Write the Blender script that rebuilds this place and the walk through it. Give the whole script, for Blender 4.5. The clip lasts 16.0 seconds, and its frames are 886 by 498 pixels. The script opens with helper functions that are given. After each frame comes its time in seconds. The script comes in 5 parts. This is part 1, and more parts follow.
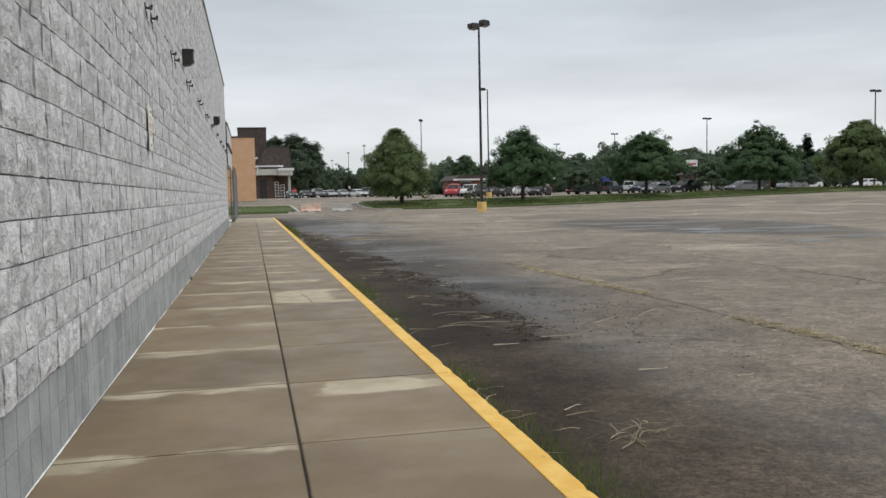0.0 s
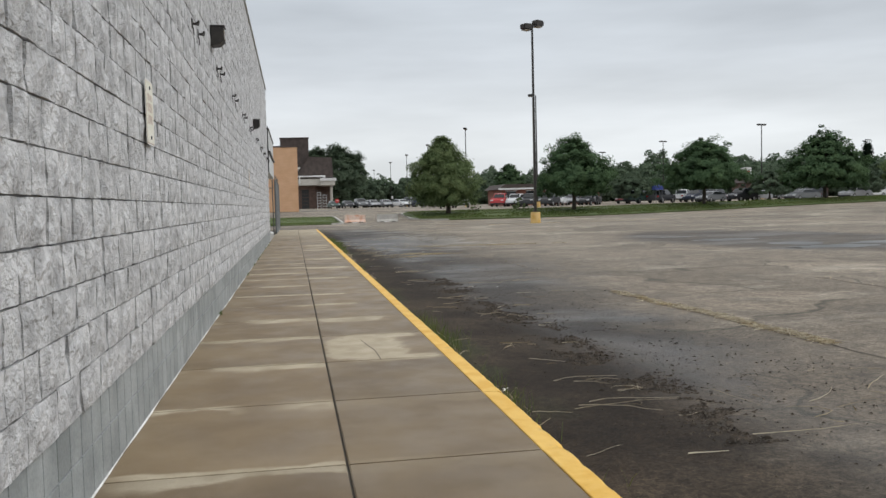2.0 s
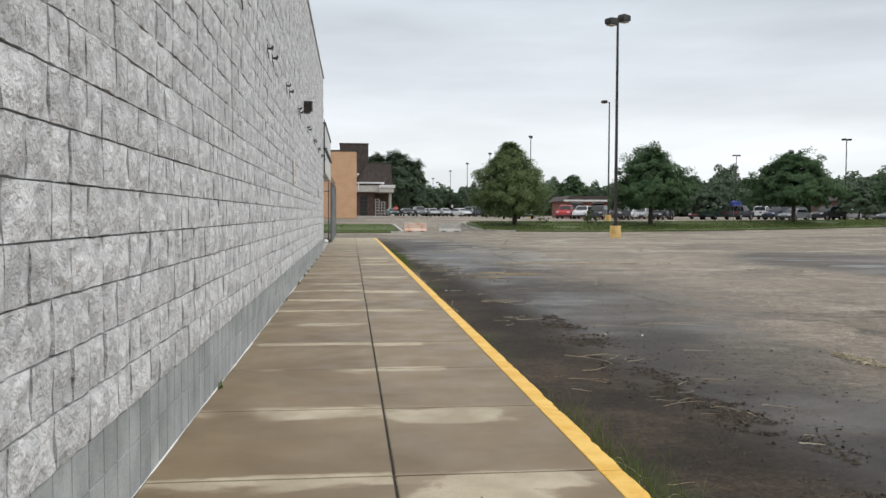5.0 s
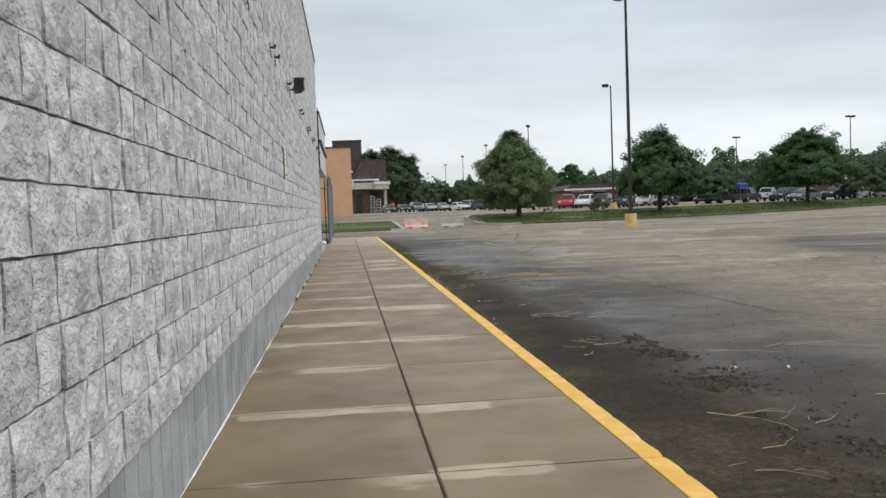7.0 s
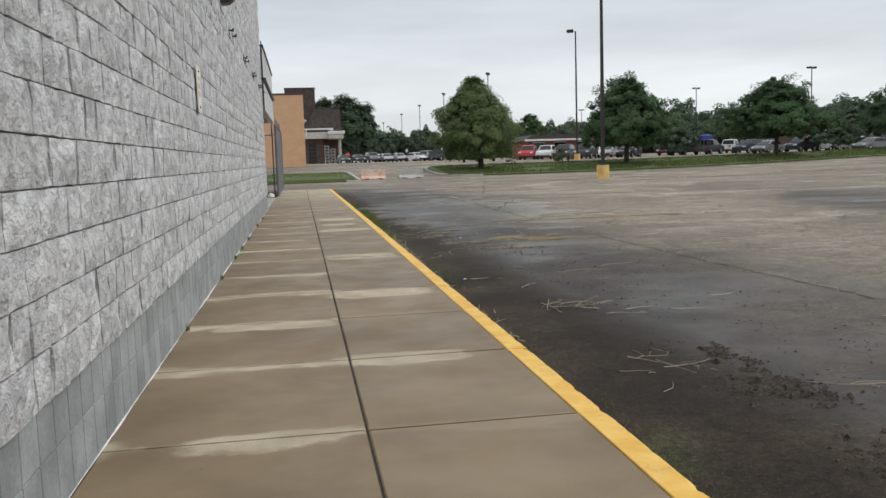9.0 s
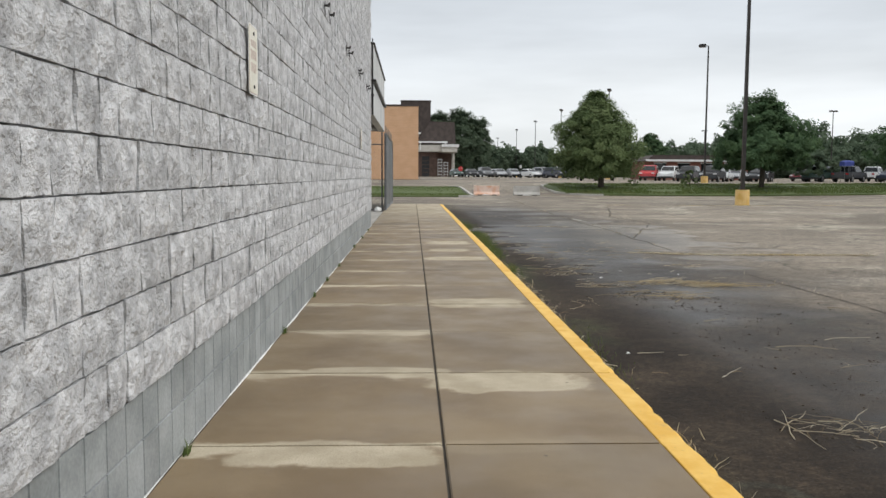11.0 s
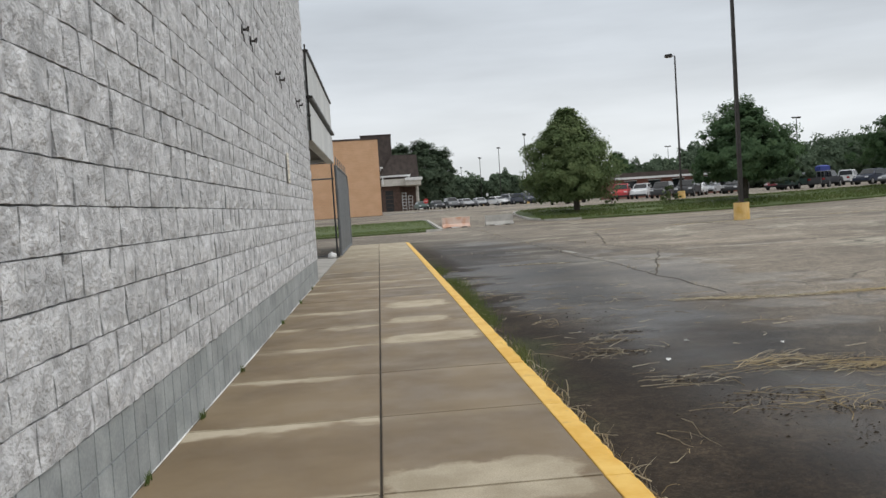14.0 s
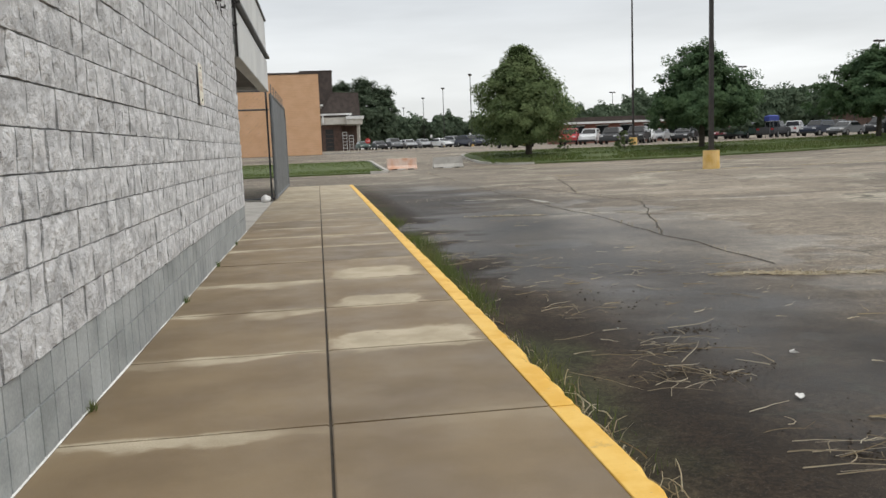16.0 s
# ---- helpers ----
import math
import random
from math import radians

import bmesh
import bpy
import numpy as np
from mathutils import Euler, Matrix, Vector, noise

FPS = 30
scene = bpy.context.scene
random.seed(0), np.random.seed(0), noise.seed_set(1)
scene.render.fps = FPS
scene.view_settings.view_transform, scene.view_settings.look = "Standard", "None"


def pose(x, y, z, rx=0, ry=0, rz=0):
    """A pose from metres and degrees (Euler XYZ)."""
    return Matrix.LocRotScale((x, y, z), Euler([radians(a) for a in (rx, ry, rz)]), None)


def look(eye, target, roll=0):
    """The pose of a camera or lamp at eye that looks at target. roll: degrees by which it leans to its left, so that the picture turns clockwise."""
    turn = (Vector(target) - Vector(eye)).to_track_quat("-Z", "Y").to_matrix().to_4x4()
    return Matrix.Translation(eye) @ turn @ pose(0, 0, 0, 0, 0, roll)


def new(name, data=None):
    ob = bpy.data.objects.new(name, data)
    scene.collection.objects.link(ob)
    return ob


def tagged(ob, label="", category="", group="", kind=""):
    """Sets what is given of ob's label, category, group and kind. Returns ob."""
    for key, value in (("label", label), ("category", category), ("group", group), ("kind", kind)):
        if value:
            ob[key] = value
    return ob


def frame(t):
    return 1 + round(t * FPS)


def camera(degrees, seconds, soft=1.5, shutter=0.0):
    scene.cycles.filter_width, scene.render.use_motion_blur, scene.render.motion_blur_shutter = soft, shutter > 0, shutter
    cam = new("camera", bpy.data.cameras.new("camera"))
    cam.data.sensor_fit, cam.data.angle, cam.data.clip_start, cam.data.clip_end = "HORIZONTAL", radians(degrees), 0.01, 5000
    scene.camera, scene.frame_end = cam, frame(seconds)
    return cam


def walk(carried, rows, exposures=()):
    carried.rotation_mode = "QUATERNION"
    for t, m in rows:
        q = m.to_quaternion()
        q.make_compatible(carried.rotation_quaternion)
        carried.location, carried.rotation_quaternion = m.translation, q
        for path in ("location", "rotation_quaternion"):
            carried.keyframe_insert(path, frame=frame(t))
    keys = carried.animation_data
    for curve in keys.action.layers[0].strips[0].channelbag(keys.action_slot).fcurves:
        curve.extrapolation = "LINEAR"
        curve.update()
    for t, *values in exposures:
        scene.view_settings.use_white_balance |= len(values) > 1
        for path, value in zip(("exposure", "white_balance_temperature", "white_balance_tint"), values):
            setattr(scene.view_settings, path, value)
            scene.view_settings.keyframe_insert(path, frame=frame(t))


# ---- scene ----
EXPOSURE = 0.05
EXPOSURES = [(0.0, -0.05, 6500), (0.5, -0.15, 6550), (1.0, 0.11, 6500), (1.5, 0.05, 6500), (2.0, -0.05, 6500), (3.0, -0.08, 6550), (3.5, 0.09, 6600), (4.0, 0.10, 6600), (4.5, -0.06, 6600), (5.0, 0.14, 6500), (7.3, 0.0, 6450), (8.2, -0.13, 6450), (10.5, 0.23, 6600), (11.0, 0.11, 6550), (12.0, 0.12, 6600), (12.5, 0.09, 6600), (13.5, -0.06, 6500), (14.5, -0.05, 6500), (15.0, -0.12, 6550), (15.5, 0.02, 6600), (16.0, 0.08, 6700)]
cam = camera(55.9, 16.0)
PATH = [
    (0, (-0.21, 0.814, 1.345), (0.233, 2.76, 1.213), -1.2),
    (0.5, (-0.258, 1.609, 1.373), (0.173, 3.548, 1.135), -2.8),
    (1, (-0.241, 2.316, 1.386), (0.144, 4.27, 1.202), -3.5),
    (1.5, (-0.229, 3.171, 1.397), (0.231, 5.112, 1.256), -3.2),
    (2, (-0.242, 3.923, 1.397), (0.107, 5.889, 1.29), -1.4),
    (2.5, (-0.242, 4.73, 1.386), (-0.002, 6.713, 1.281), -0.9),
    (3, (-0.156, 5.516, 1.402), (0.069, 7.496, 1.23), -3.3),
    (3.5, (-0.176, 6.299, 1.377), (0.065, 8.271, 1.145), 0.4),
    (4, (-0.149, 7.078, 1.373), (0.077, 9.049, 1.116), -1.8),
    (4.5, (-0.202, 7.855, 1.351), (0.065, 9.826, 1.142), -0.0),
    (5, (-0.219, 8.687, 1.36), (-0.001, 10.673, 1.278), 0.2),
    (5.2, (-0.235, 9.0, 1.335), (-0.023, 10.989, 1.347), 0.8),
    (7.3, (-0.414, 12.252, 1.354), (-0.174, 14.235, 1.252), -2.6),
    (7.5, (-0.409, 12.549, 1.344), (-0.153, 14.531, 1.259), -2.7),
    (8, (-0.393, 13.343, 1.331), (-0.116, 15.321, 1.234), -2.7),
    (8.2, (-0.374, 13.729, 1.306), (-0.038, 15.697, 1.185), -2.0),
    (10.3, (-0.135, 16.917, 1.385), (0.081, 18.886, 1.114), -1.9),
    (10.5, (-0.133, 17.267, 1.333), (-0.002, 19.249, 1.097), -1.4),
    (11, (-0.156, 18.07, 1.335), (-0.084, 20.061, 1.16), 0.3),
    (11.5, (-0.124, 18.85, 1.304), (-0.001, 20.832, 1.067), -2.6),
    (12, (-0.046, 19.642, 1.309), (0.202, 21.616, 1.101), -1.3),
    (12.5, (0.032, 20.393, 1.329), (0.222, 22.373, 1.123), -2.4),
    (13, (0.075, 21.224, 1.349), (0.161, 23.218, 1.218), -2.8),
    (13.5, (0.073, 21.96, 1.352), (0.165, 23.956, 1.258), -3.5),
    (14, (0.08, 22.724, 1.36), (0.227, 24.716, 1.26), -3.7),
    (14.5, (0.15, 23.451, 1.359), (0.426, 25.429, 1.256), -2.5),
    (15, (0.158, 24.299, 1.33), (0.524, 26.259, 1.175), -1.8),
    (15.5, (0.122, 24.948, 1.357), (0.497, 26.902, 1.152), -3.1),
    (16, (0.012, 25.79, 1.318), (0.295, 27.754, 1.073), -2.2),
]
walk(cam, [(t, look(eye, target, roll)) for t, eye, target, roll in PATH], exposures=[(t, EXPOSURE + e, k, 9) for t, e, k in EXPOSURES])

# ---- world and light: a bright overcast morning after rain ----
SUN_UP, SUN_TURN = 52, 100
world = bpy.data.worlds.new("overcast")
scene.world = world
world.use_nodes = True
wn, wl = world.node_tree.nodes, world.node_tree.links
wn.clear()
w_out, w_bg = wn.new("ShaderNodeOutputWorld"), wn.new("ShaderNodeBackground")
sky = wn.new("ShaderNodeTexSky")
sky.sky_type, sky.sun_disc, sky.sun_elevation, sky.sun_rotation = "NISHITA", False, radians(SUN_UP), radians(SUN_TURN)
sky_dim = wn.new("ShaderNodeMix")
sky_dim.data_type, sky_dim.blend_type, sky_dim.inputs[0].default_value = "RGBA", "MULTIPLY", 1.0
sky_dim.inputs[7].default_value = (0.09, 0.09, 0.09, 1)
wl.new(sky.outputs[0], sky_dim.inputs[6])
w_co = wn.new("ShaderNodeTexCoord")
w_sep = wn.new("ShaderNodeSeparateXYZ")
wl.new(w_co.outputs["Generated"], w_sep.inputs[0])
# cloud cover: brighter haze at the horizon, a grey deck above it, brightest overhead
deck = wn.new("ShaderNodeValToRGB")
for pos, col in ((0.0, (0.80, 0.83, 0.85)), (0.08, (0.81, 0.84, 0.87)), (0.16, (0.70, 0.74, 0.79)), (0.28, (0.53, 0.575, 0.63)), (0.55, (0.95, 1.0, 1.06)), (1.0, (1.5, 1.56, 1.64))):
    e = deck.color_ramp.elements.new(pos)
    e.color = (*col, 1)
deck.color_ramp.elements.remove(deck.color_ramp.elements[0])
deck.color_ramp.elements.remove(deck.color_ramp.elements[-1])
wl.new(w_sep.outputs[2], deck.inputs[0])
w_map = wn.new("ShaderNodeMapping")
w_map.inputs["Scale"].default_value = (1.2, 1.2, 7.0)
wl.new(w_co.outputs["Generated"], w_map.inputs[0])
w_noise = wn.new("ShaderNodeTexNoise")
w_noise.inputs["Scale"].default_value, w_noise.inputs["Detail"].default_value, w_noise.inputs["Roughness"].default_value = 1.6, 5, 0.5
wl.new(w_map.outputs[0], w_noise.inputs[0])
w_rng = wn.new("ShaderNodeMapRange")
w_rng.inputs[1].default_value, w_rng.inputs[2].default_value, w_rng.inputs[3].default_value, w_rng.inputs[4].default_value = 0.3, 0.7, 0.80, 1.18
wl.new(w_noise.outputs[0], w_rng.inputs[0])
w_cloud = wn.new("ShaderNodeMix")
w_cloud.data_type, w_cloud.blend_type, w_cloud.inputs[0].default_value = "RGBA", "MULTIPLY", 1.0
wl.new(deck.outputs[0], w_cloud.inputs[6])
wl.new(w_rng.outputs[0], w_cloud.inputs[7])
w_mix = wn.new("ShaderNodeMix")
w_mix.data_type, w_mix.inputs[0].default_value = "RGBA", 0.94
wl.new(sky_dim.outputs[2], w_mix.inputs[6])
wl.new(w_cloud.outputs[2], w_mix.inputs[7])
wl.new(w_mix.outputs[2], w_bg.inputs[0])
w_bg.inputs[1].default_value = 1.0
wl.new(w_bg.outputs[0], w_out.inputs[0])

sun = new("sun", bpy.data.lights.new("sun", "SUN"))
sun.data.energy, sun.data.angle, sun.data.color = 1.4, radians(50), (1.0, 0.97, 0.93)
sun.matrix_world = look((30, -6, 40), (0, 0, 0))


# ---- materials ----
class Nodes:
    """Short hand for a node material with one Principled shader."""

    def __init__(self, name):
        self.m = bpy.data.materials.new(name)
        self.m.use_nodes = True
        self.t = self.m.node_tree
        self.p = self.t.nodes["Principled BSDF"]
        self.geo = self.t.nodes.new("ShaderNodeNewGeometry")
        self.pos = self.geo.outputs["Position"]

    def link(self, a, b):
        self.t.links.new(a, b)

    def put(self, value, socket):
        if isinstance(value, (int, float)):
            socket.default_value = value
        elif isinstance(value, tuple):
            socket.default_value = (*value, 1) if len(value) == 3 and socket.type == "RGBA" else value
        else:
            self.link(value, socket)

    def noise(self, scale, detail=4, rough=0.55, stretch=None, at=None):
        n = self.t.nodes.new("ShaderNodeTexNoise")
        n.inputs["Scale"].default_value, n.inputs["Detail"].default_value, n.inputs["Roughness"].default_value = scale, detail, rough
        src = at or self.pos
        if stretch:
            v = self.t.nodes.new("ShaderNodeMapping")
            v.inputs["Scale"].default_value = stretch
            self.link(src, v.inputs[0])
            src = v.outputs[0]
        self.link(src, n.inputs[0])
        return n.outputs[0]

    def cells(self, scale):
        n = self.t.nodes.new("ShaderNodeTexVoronoi")
        n.inputs["Scale"].default_value = scale
        self.link(self.pos, n.inputs[0])
        return n.outputs[0]

    def step(self, v, lo, hi, a=0.0, b=1.0):
        n = self.t.nodes.new("ShaderNodeMapRange")
        n.interpolation_type = "SMOOTHSTEP"
        self.put(v, n.inputs[0])
        for i, x in enumerate((lo, hi, a, b)):
            n.inputs[i + 1].default_value = x
        return n.outputs[0]

    def calc(self, op, a, b=0.0, c=0.0):
        n = self.t.nodes.new("ShaderNodeMath")
        n.operation = op
        for i, x in enumerate((a, b, c)):
            self.put(x, n.inputs[i])
        return n.outputs[0]

    def mix(self, f, a, b, blend="MIX"):
        n = self.t.nodes.new("ShaderNodeMix")
        n.data_type, n.blend_type = "RGBA", blend
        self.put(f, n.inputs[0])
        self.put(a, n.inputs[6])
        self.put(b, n.inputs[7])
        return n.outputs[2]

    def xyz(self):
        n = self.t.nodes.new("ShaderNodeSeparateXYZ")
        self.link(self.pos, n.inputs[0])
        return n.outputs

    def random(self):
        n = self.t.nodes.new("ShaderNodeObjectInfo")
        return n.outputs["Random"]

    def island(self):
        return self.geo.outputs["Random Per Island"]

    def bump(self, h, strength=0.3, distance=0.01):
        n = self.t.nodes.new("ShaderNodeBump")
        n.inputs["Strength"].default_value, n.inputs["Distance"].default_value = strength, distance
        self.put(h, n.inputs["Height"])
        self.link(n.outputs[0], self.p.inputs["Normal"])

    def done(self, colour, rough=0.8, metal=0.0, spec=0.5):
        self.put(colour, self.p.inputs["Base Color"])
        self.put(rough, self.p.inputs["Roughness"])
        self.put(metal, self.p.inputs["Metallic"])
        self.put(spec, self.p.inputs["Specular IOR Level"])
        return self.m


def plain(name, a, b, scale=3.0, rough=0.7, metal=0.0, bump=0.15, fine=60.0, vary=0.0, island=False, spec=0.5):
    """Two-tone surface: broad stains from one colour to the other, fine grain and relief."""
    n = Nodes(name)
    c = n.mix(n.step(n.noise(scale, 5), 0.3, 0.7), a, b)
    g = n.noise(fine, 3)
    c = n.mix(0.35, c, n.step(g, 0.2, 0.8, 0.55, 1.25), "MULTIPLY")
    if vary:
        r = n.island() if island else n.random()
        c = n.mix(1.0, c, n.step(r, 0, 1, 1 - vary, 1 + vary), "MULTIPLY")
    n.bump(g, bump, 0.004)
    return n.done(c, rough, metal, spec)


def split_face(name, island):
    n = Nodes(name)
    broad = n.noise(0.7, 3)
    mid, fine, grit = n.noise(6.5, 5, 0.6), n.noise(19, 5, 0.62), n.noise(95, 3, 0.7)
    c = n.mix(n.step(mid, 0.36, 0.62), (0.465, 0.467, 0.476), (0.725, 0.727, 0.735))
    c = n.mix(n.step(fine, 0.50, 0.68, 0.0, 0.5), c, (0.34, 0.342, 0.352))
    c = n.mix(n.step(fine, 0.46, 0.30, 0.0, 0.30), c, (0.735, 0.735, 0.745))
    c = n.mix(n.step(grit, 0.55, 0.75, 0.0, 0.2), c, (0.30, 0.30, 0.31))
    c = n.mix(n.step(broad, 0.35, 0.7, 0.0, 0.25), c, (0.50, 0.495, 0.49))
    r = n.island() if island else n.random()
    c = n.mix(1.0, c, n.step(r, 0, 1, 0.92, 1.06), "MULTIPLY")
    n.bump(n.calc("ADD", n.calc("MULTIPLY", mid, 1.7), n.calc("ADD", n.calc("MULTIPLY", fine, 1.9), n.calc("MULTIPLY", grit, 0.22))), 1.0, 0.022)
    return n.done(c, 0.85, spec=0.3)


def slab_concrete(name):
    """Damp concrete with pale, dried bands along the cross joints."""
    n = Nodes(name)
    x, y, z = n.xyz()
    off = n.calc("SUBTRACT", n.calc("FRACT", n.calc("DIVIDE", n.calc("ADD", y, -6.885 + 152.4 + 0.55), 1.524)), 0.361)
    wob = n.noise(2.2, 5, 0.6, (0.55, 1.0, 1))
    near = n.calc("SUBTRACT", n.calc("MULTIPLY", wob, 0.62), n.calc("MAXIMUM", n.calc("MULTIPLY", off, 2.6), n.calc("MULTIPLY", off, -1.0)))
    dry = n.step(near, 0.19, 0.27)
    patch = n.step(n.noise(0.85, 4, 0.5, (1.0, 0.75, 1)), 0.56, 0.66)
    dry = n.calc("MULTIPLY", dry, n.step(n.noise(0.55, 2), 0.30, 0.46))
    dry = n.calc("MAXIMUM", dry, n.calc("MULTIPLY", patch, n.calc("MULTIPLY", n.step(near, 0.02, 0.2), 0.8)))
    # the half beside the kerb lies lower and dries in a few broad patches only
    dry = n.calc("MULTIPLY", dry, n.calc("MAXIMUM", n.step(x, -0.02, 0.02, 1.0, 0.22), n.step(y, 34.0, 38.0)))
    edge = n.calc("MULTIPLY", n.calc("SUBTRACT", n.noise(3.0, 6, 0.62), 0.5), 1.5)
    for cx, cy, rx, ry in ((0.42, 12.2, 0.37, 0.72), (0.75, 11.52, 0.30, 0.13), (0.42, 14.28, 0.44, 0.2), (0.62, 12.85, 0.36, 0.16), (0.28, 16.0, 0.3, 0.11), (0.26, 17.42, 0.28, 0.11), (0.35, 20.55, 0.42, 0.17), (0.46, 23.4, 0.50, 0.27), (0.52, 26.78, 0.48, 0.30), (0.55, 31.5, 0.50, 0.32), (0.50, 33.0, 0.36, 0.26), (0.56, 34.7, 0.40, 0.42), (0.62, 6.62, 0.42, 0.22), (-0.4, 23.7, 0.5, 0.12), (-0.55, 22.0, 0.45, 0.18), (-0.6, 17.5, 0.55, 0.1)):
        across, along = n.calc("POWER", n.calc("DIVIDE", n.calc("SUBTRACT", x, cx), rx), 2.0), n.calc("POWER", n.calc("DIVIDE", n.calc("SUBTRACT", y, cy), ry), 2.0)
        far = n.calc("SQRT", n.calc("SQRT", n.calc("ADD", n.calc("MULTIPLY", across, across), n.calc("MULTIPLY", along, along))))
        dry = n.calc("MAXIMUM", dry, n.step(n.calc("ADD", far, edge), 1.16, 0.9))
    dry = n.calc("MAXIMUM", dry, n.calc("MULTIPLY", n.step(y, 38.0, 52.0), n.step(n.noise(0.9, 4), 0.25, 0.6, 0.55, 0.95)))
    wet_c = n.mix(n.step(n.noise(1.1, 5), 0.3, 0.7), (0.165, 0.114, 0.060), (0.242, 0.177, 0.101))
    dry_c = n.mix(n.step(n.noise(3.0, 4), 0.3, 0.7), (0.36, 0.305, 0.215), (0.50, 0.435, 0.325))
    c = n.mix(dry, wet_c, dry_c)
    c = n.mix(n.step(n.noise(120, 3), 0.3, 0.75, 0.0, 0.3), c, (0.10, 0.08, 0.06))
    spots = n.step(n.cells(2.3), 0.03, 0.018, 0.0, 0.7)
    c = n.mix(spots, c, (0.05, 0.045, 0.04))
    c = n.mix(1.0, c, n.step(n.random(), 0, 1, 0.9, 1.1), "MULTIPLY")
    n.bump(n.noise(220, 3), 0.25, 0.003)
    return n.done(c, n.calc("ADD", n.calc("MULTIPLY", dry, 0.3), n.step(n.noise(2.0, 3), 0.3, 0.7, 0.42, 0.6)), spec=0.4)


def asphalt_mat(name):
    """Old asphalt: soaked and dark along the kerb, sun-bleached and worn further out."""
    n = Nodes(name)
    x, y, z = n.xyz()
    big = n.noise(0.16, 5, 0.6, (1.0, 0.55, 1))
    mid = n.noise(0.9, 5, 0.6)
    reach = n.calc("ADD", x, n.calc("MULTIPLY", n.calc("SUBTRACT", big, 0.5), -7.0))
    reach = n.calc("ADD", reach, n.calc("MULTIPLY", n.calc("SUBTRACT", mid, 0.5), -2.0))
    reach = n.calc("ADD", reach, n.step(y, 4.0, 20.0, 2.1, 0.0))
    soaked = n.calc("MULTIPLY", n.step(reach, 3.4, 7.2, 1.0, 0.0), n.step(y, 48, 60, 1.0, 0.15))
    basin = n.calc("SQRT", n.calc("ADD", n.calc("POWER", n.calc("MULTIPLY", n.calc("SUBTRACT", x, 17.0), 0.2), 2.0), n.calc("POWER", n.calc("MULTIPLY", n.calc("SUBTRACT", y, 32.0), 0.105), 2.0)))
    basin = n.calc("ADD", basin, n.calc("MULTIPLY", n.calc("SUBTRACT", mid, 0.5), 0.6))
    soaked = n.calc("MAXIMUM", soaked, n.step(basin, 0.8, 1.05, 0.75, 0.0))
    dry = n.mix(n.step(big, 0.3, 0.7), (0.172, 0.142, 0.108), (0.255, 0.215, 0.168))
    dry = n.mix(n.step(mid, 0.48, 0.72, 0.0, 0.65), dry, (0.105, 0.091, 0.075))
    streak = n.noise(0.55, 6, 0.68, (0.55, 1.2, 1))
    dry = n.mix(n.step(streak, 0.5, 0.70, 0.0, 0.8), dry, (0.35, 0.312, 0.255))
    wet = n.mix(n.step(n.noise(0.7, 5), 0.35, 0.7), (0.020, 0.0135, 0.0084), (0.054, 0.0395, 0.0262))
    patch = n.t.nodes.new("ShaderNodeTexVoronoi")
    patch.inputs["Scale"].default_value = 0.16
    warp = n.t.nodes.new("ShaderNodeVectorMath")
    warp.operation = "MULTIPLY_ADD"
    shove = n.t.nodes.new("ShaderNodeTexNoise")
    shove.inputs["Scale"].default_value, shove.inputs["Detail"].default_value = 0.5, 4
    n.link(n.pos, shove.inputs[0])
    n.link(shove.outputs[1], warp.inputs[0])
    warp.inputs[1].default_value = (3.0, 3.0, 0)
    n.link(n.pos, warp.inputs[2])
    n.link(warp.outputs[0], patch.inputs[0])
    tint = n.t.nodes.new("ShaderNodeSeparateColor")
    n.link(patch.outputs[1], tint.inputs[0])
    dry = n.mix(1.0, dry, n.step(tint.outputs[0], 0.0, 1.0, 0.84, 1.16), "MULTIPLY")
    net = n.t.nodes.new("ShaderNodeTexVoronoi")
    net.feature = "DISTANCE_TO_EDGE"
    net.inputs["Scale"].default_value = 0.16
    n.link(warp.outputs[0], net.inputs[0])
    seam = n.calc("MULTIPLY", n.step(net.outputs[0], 0.002, 0.007, 1.0, 0.0), n.step(n.noise(0.35, 3), 0.42, 0.55))
    lot = n.step(y, 33.0, 44.0)
    worn = n.calc("MULTIPLY", n.step(net.outputs[0], 0.012, 0.075, 1.0, 0.0), n.step(n.noise(0.22, 4, 0.6), 0.44, 0.60))
    drift = n.noise(0.30, 5, 0.62, (0.35, 1.6, 1))
    dry = n.mix(n.calc("MULTIPLY", n.step(drift, 0.52, 0.66, 0.0, 0.75), lot), dry, (0.115, 0.098, 0.078))
    dry = n.mix(n.calc("MULTIPLY", n.step(drift, 0.46, 0.32, 0.0, 0.6), lot), dry, (0.33, 0.29, 0.235))
    dry = n.mix(n.calc("MULTIPLY", n.calc("MULTIPLY", worn, lot), 0.7), dry, (0.40, 0.365, 0.29))
    c = n.mix(soaked, dry, wet)
    moss = n.calc("MULTIPLY", n.step(n.calc("ADD", x, n.calc("MULTIPLY", n.calc("SUBTRACT", mid, 0.5), -1.4)), 1.35, 1.75, 1.0, 0.0), n.step(n.noise(0.45, 3), 0.45, 0.62))
    c = n.mix(n.calc("MULTIPLY", moss, n.step(y, 56, 60, 0.55, 0.0)), c, (0.040, 0.050, 0.020))
    c = n.mix(n.calc("MULTIPLY", seam, 0.75), c, (0.045, 0.042, 0.03))
    grit = n.noise(95, 4, 0.75)
    stone = n.cells(70)
    chip = n.t.nodes.new("ShaderNodeTexVoronoi")
    chip.inputs["Scale"].default_value = 48
    n.link(n.pos, chip.inputs[0])
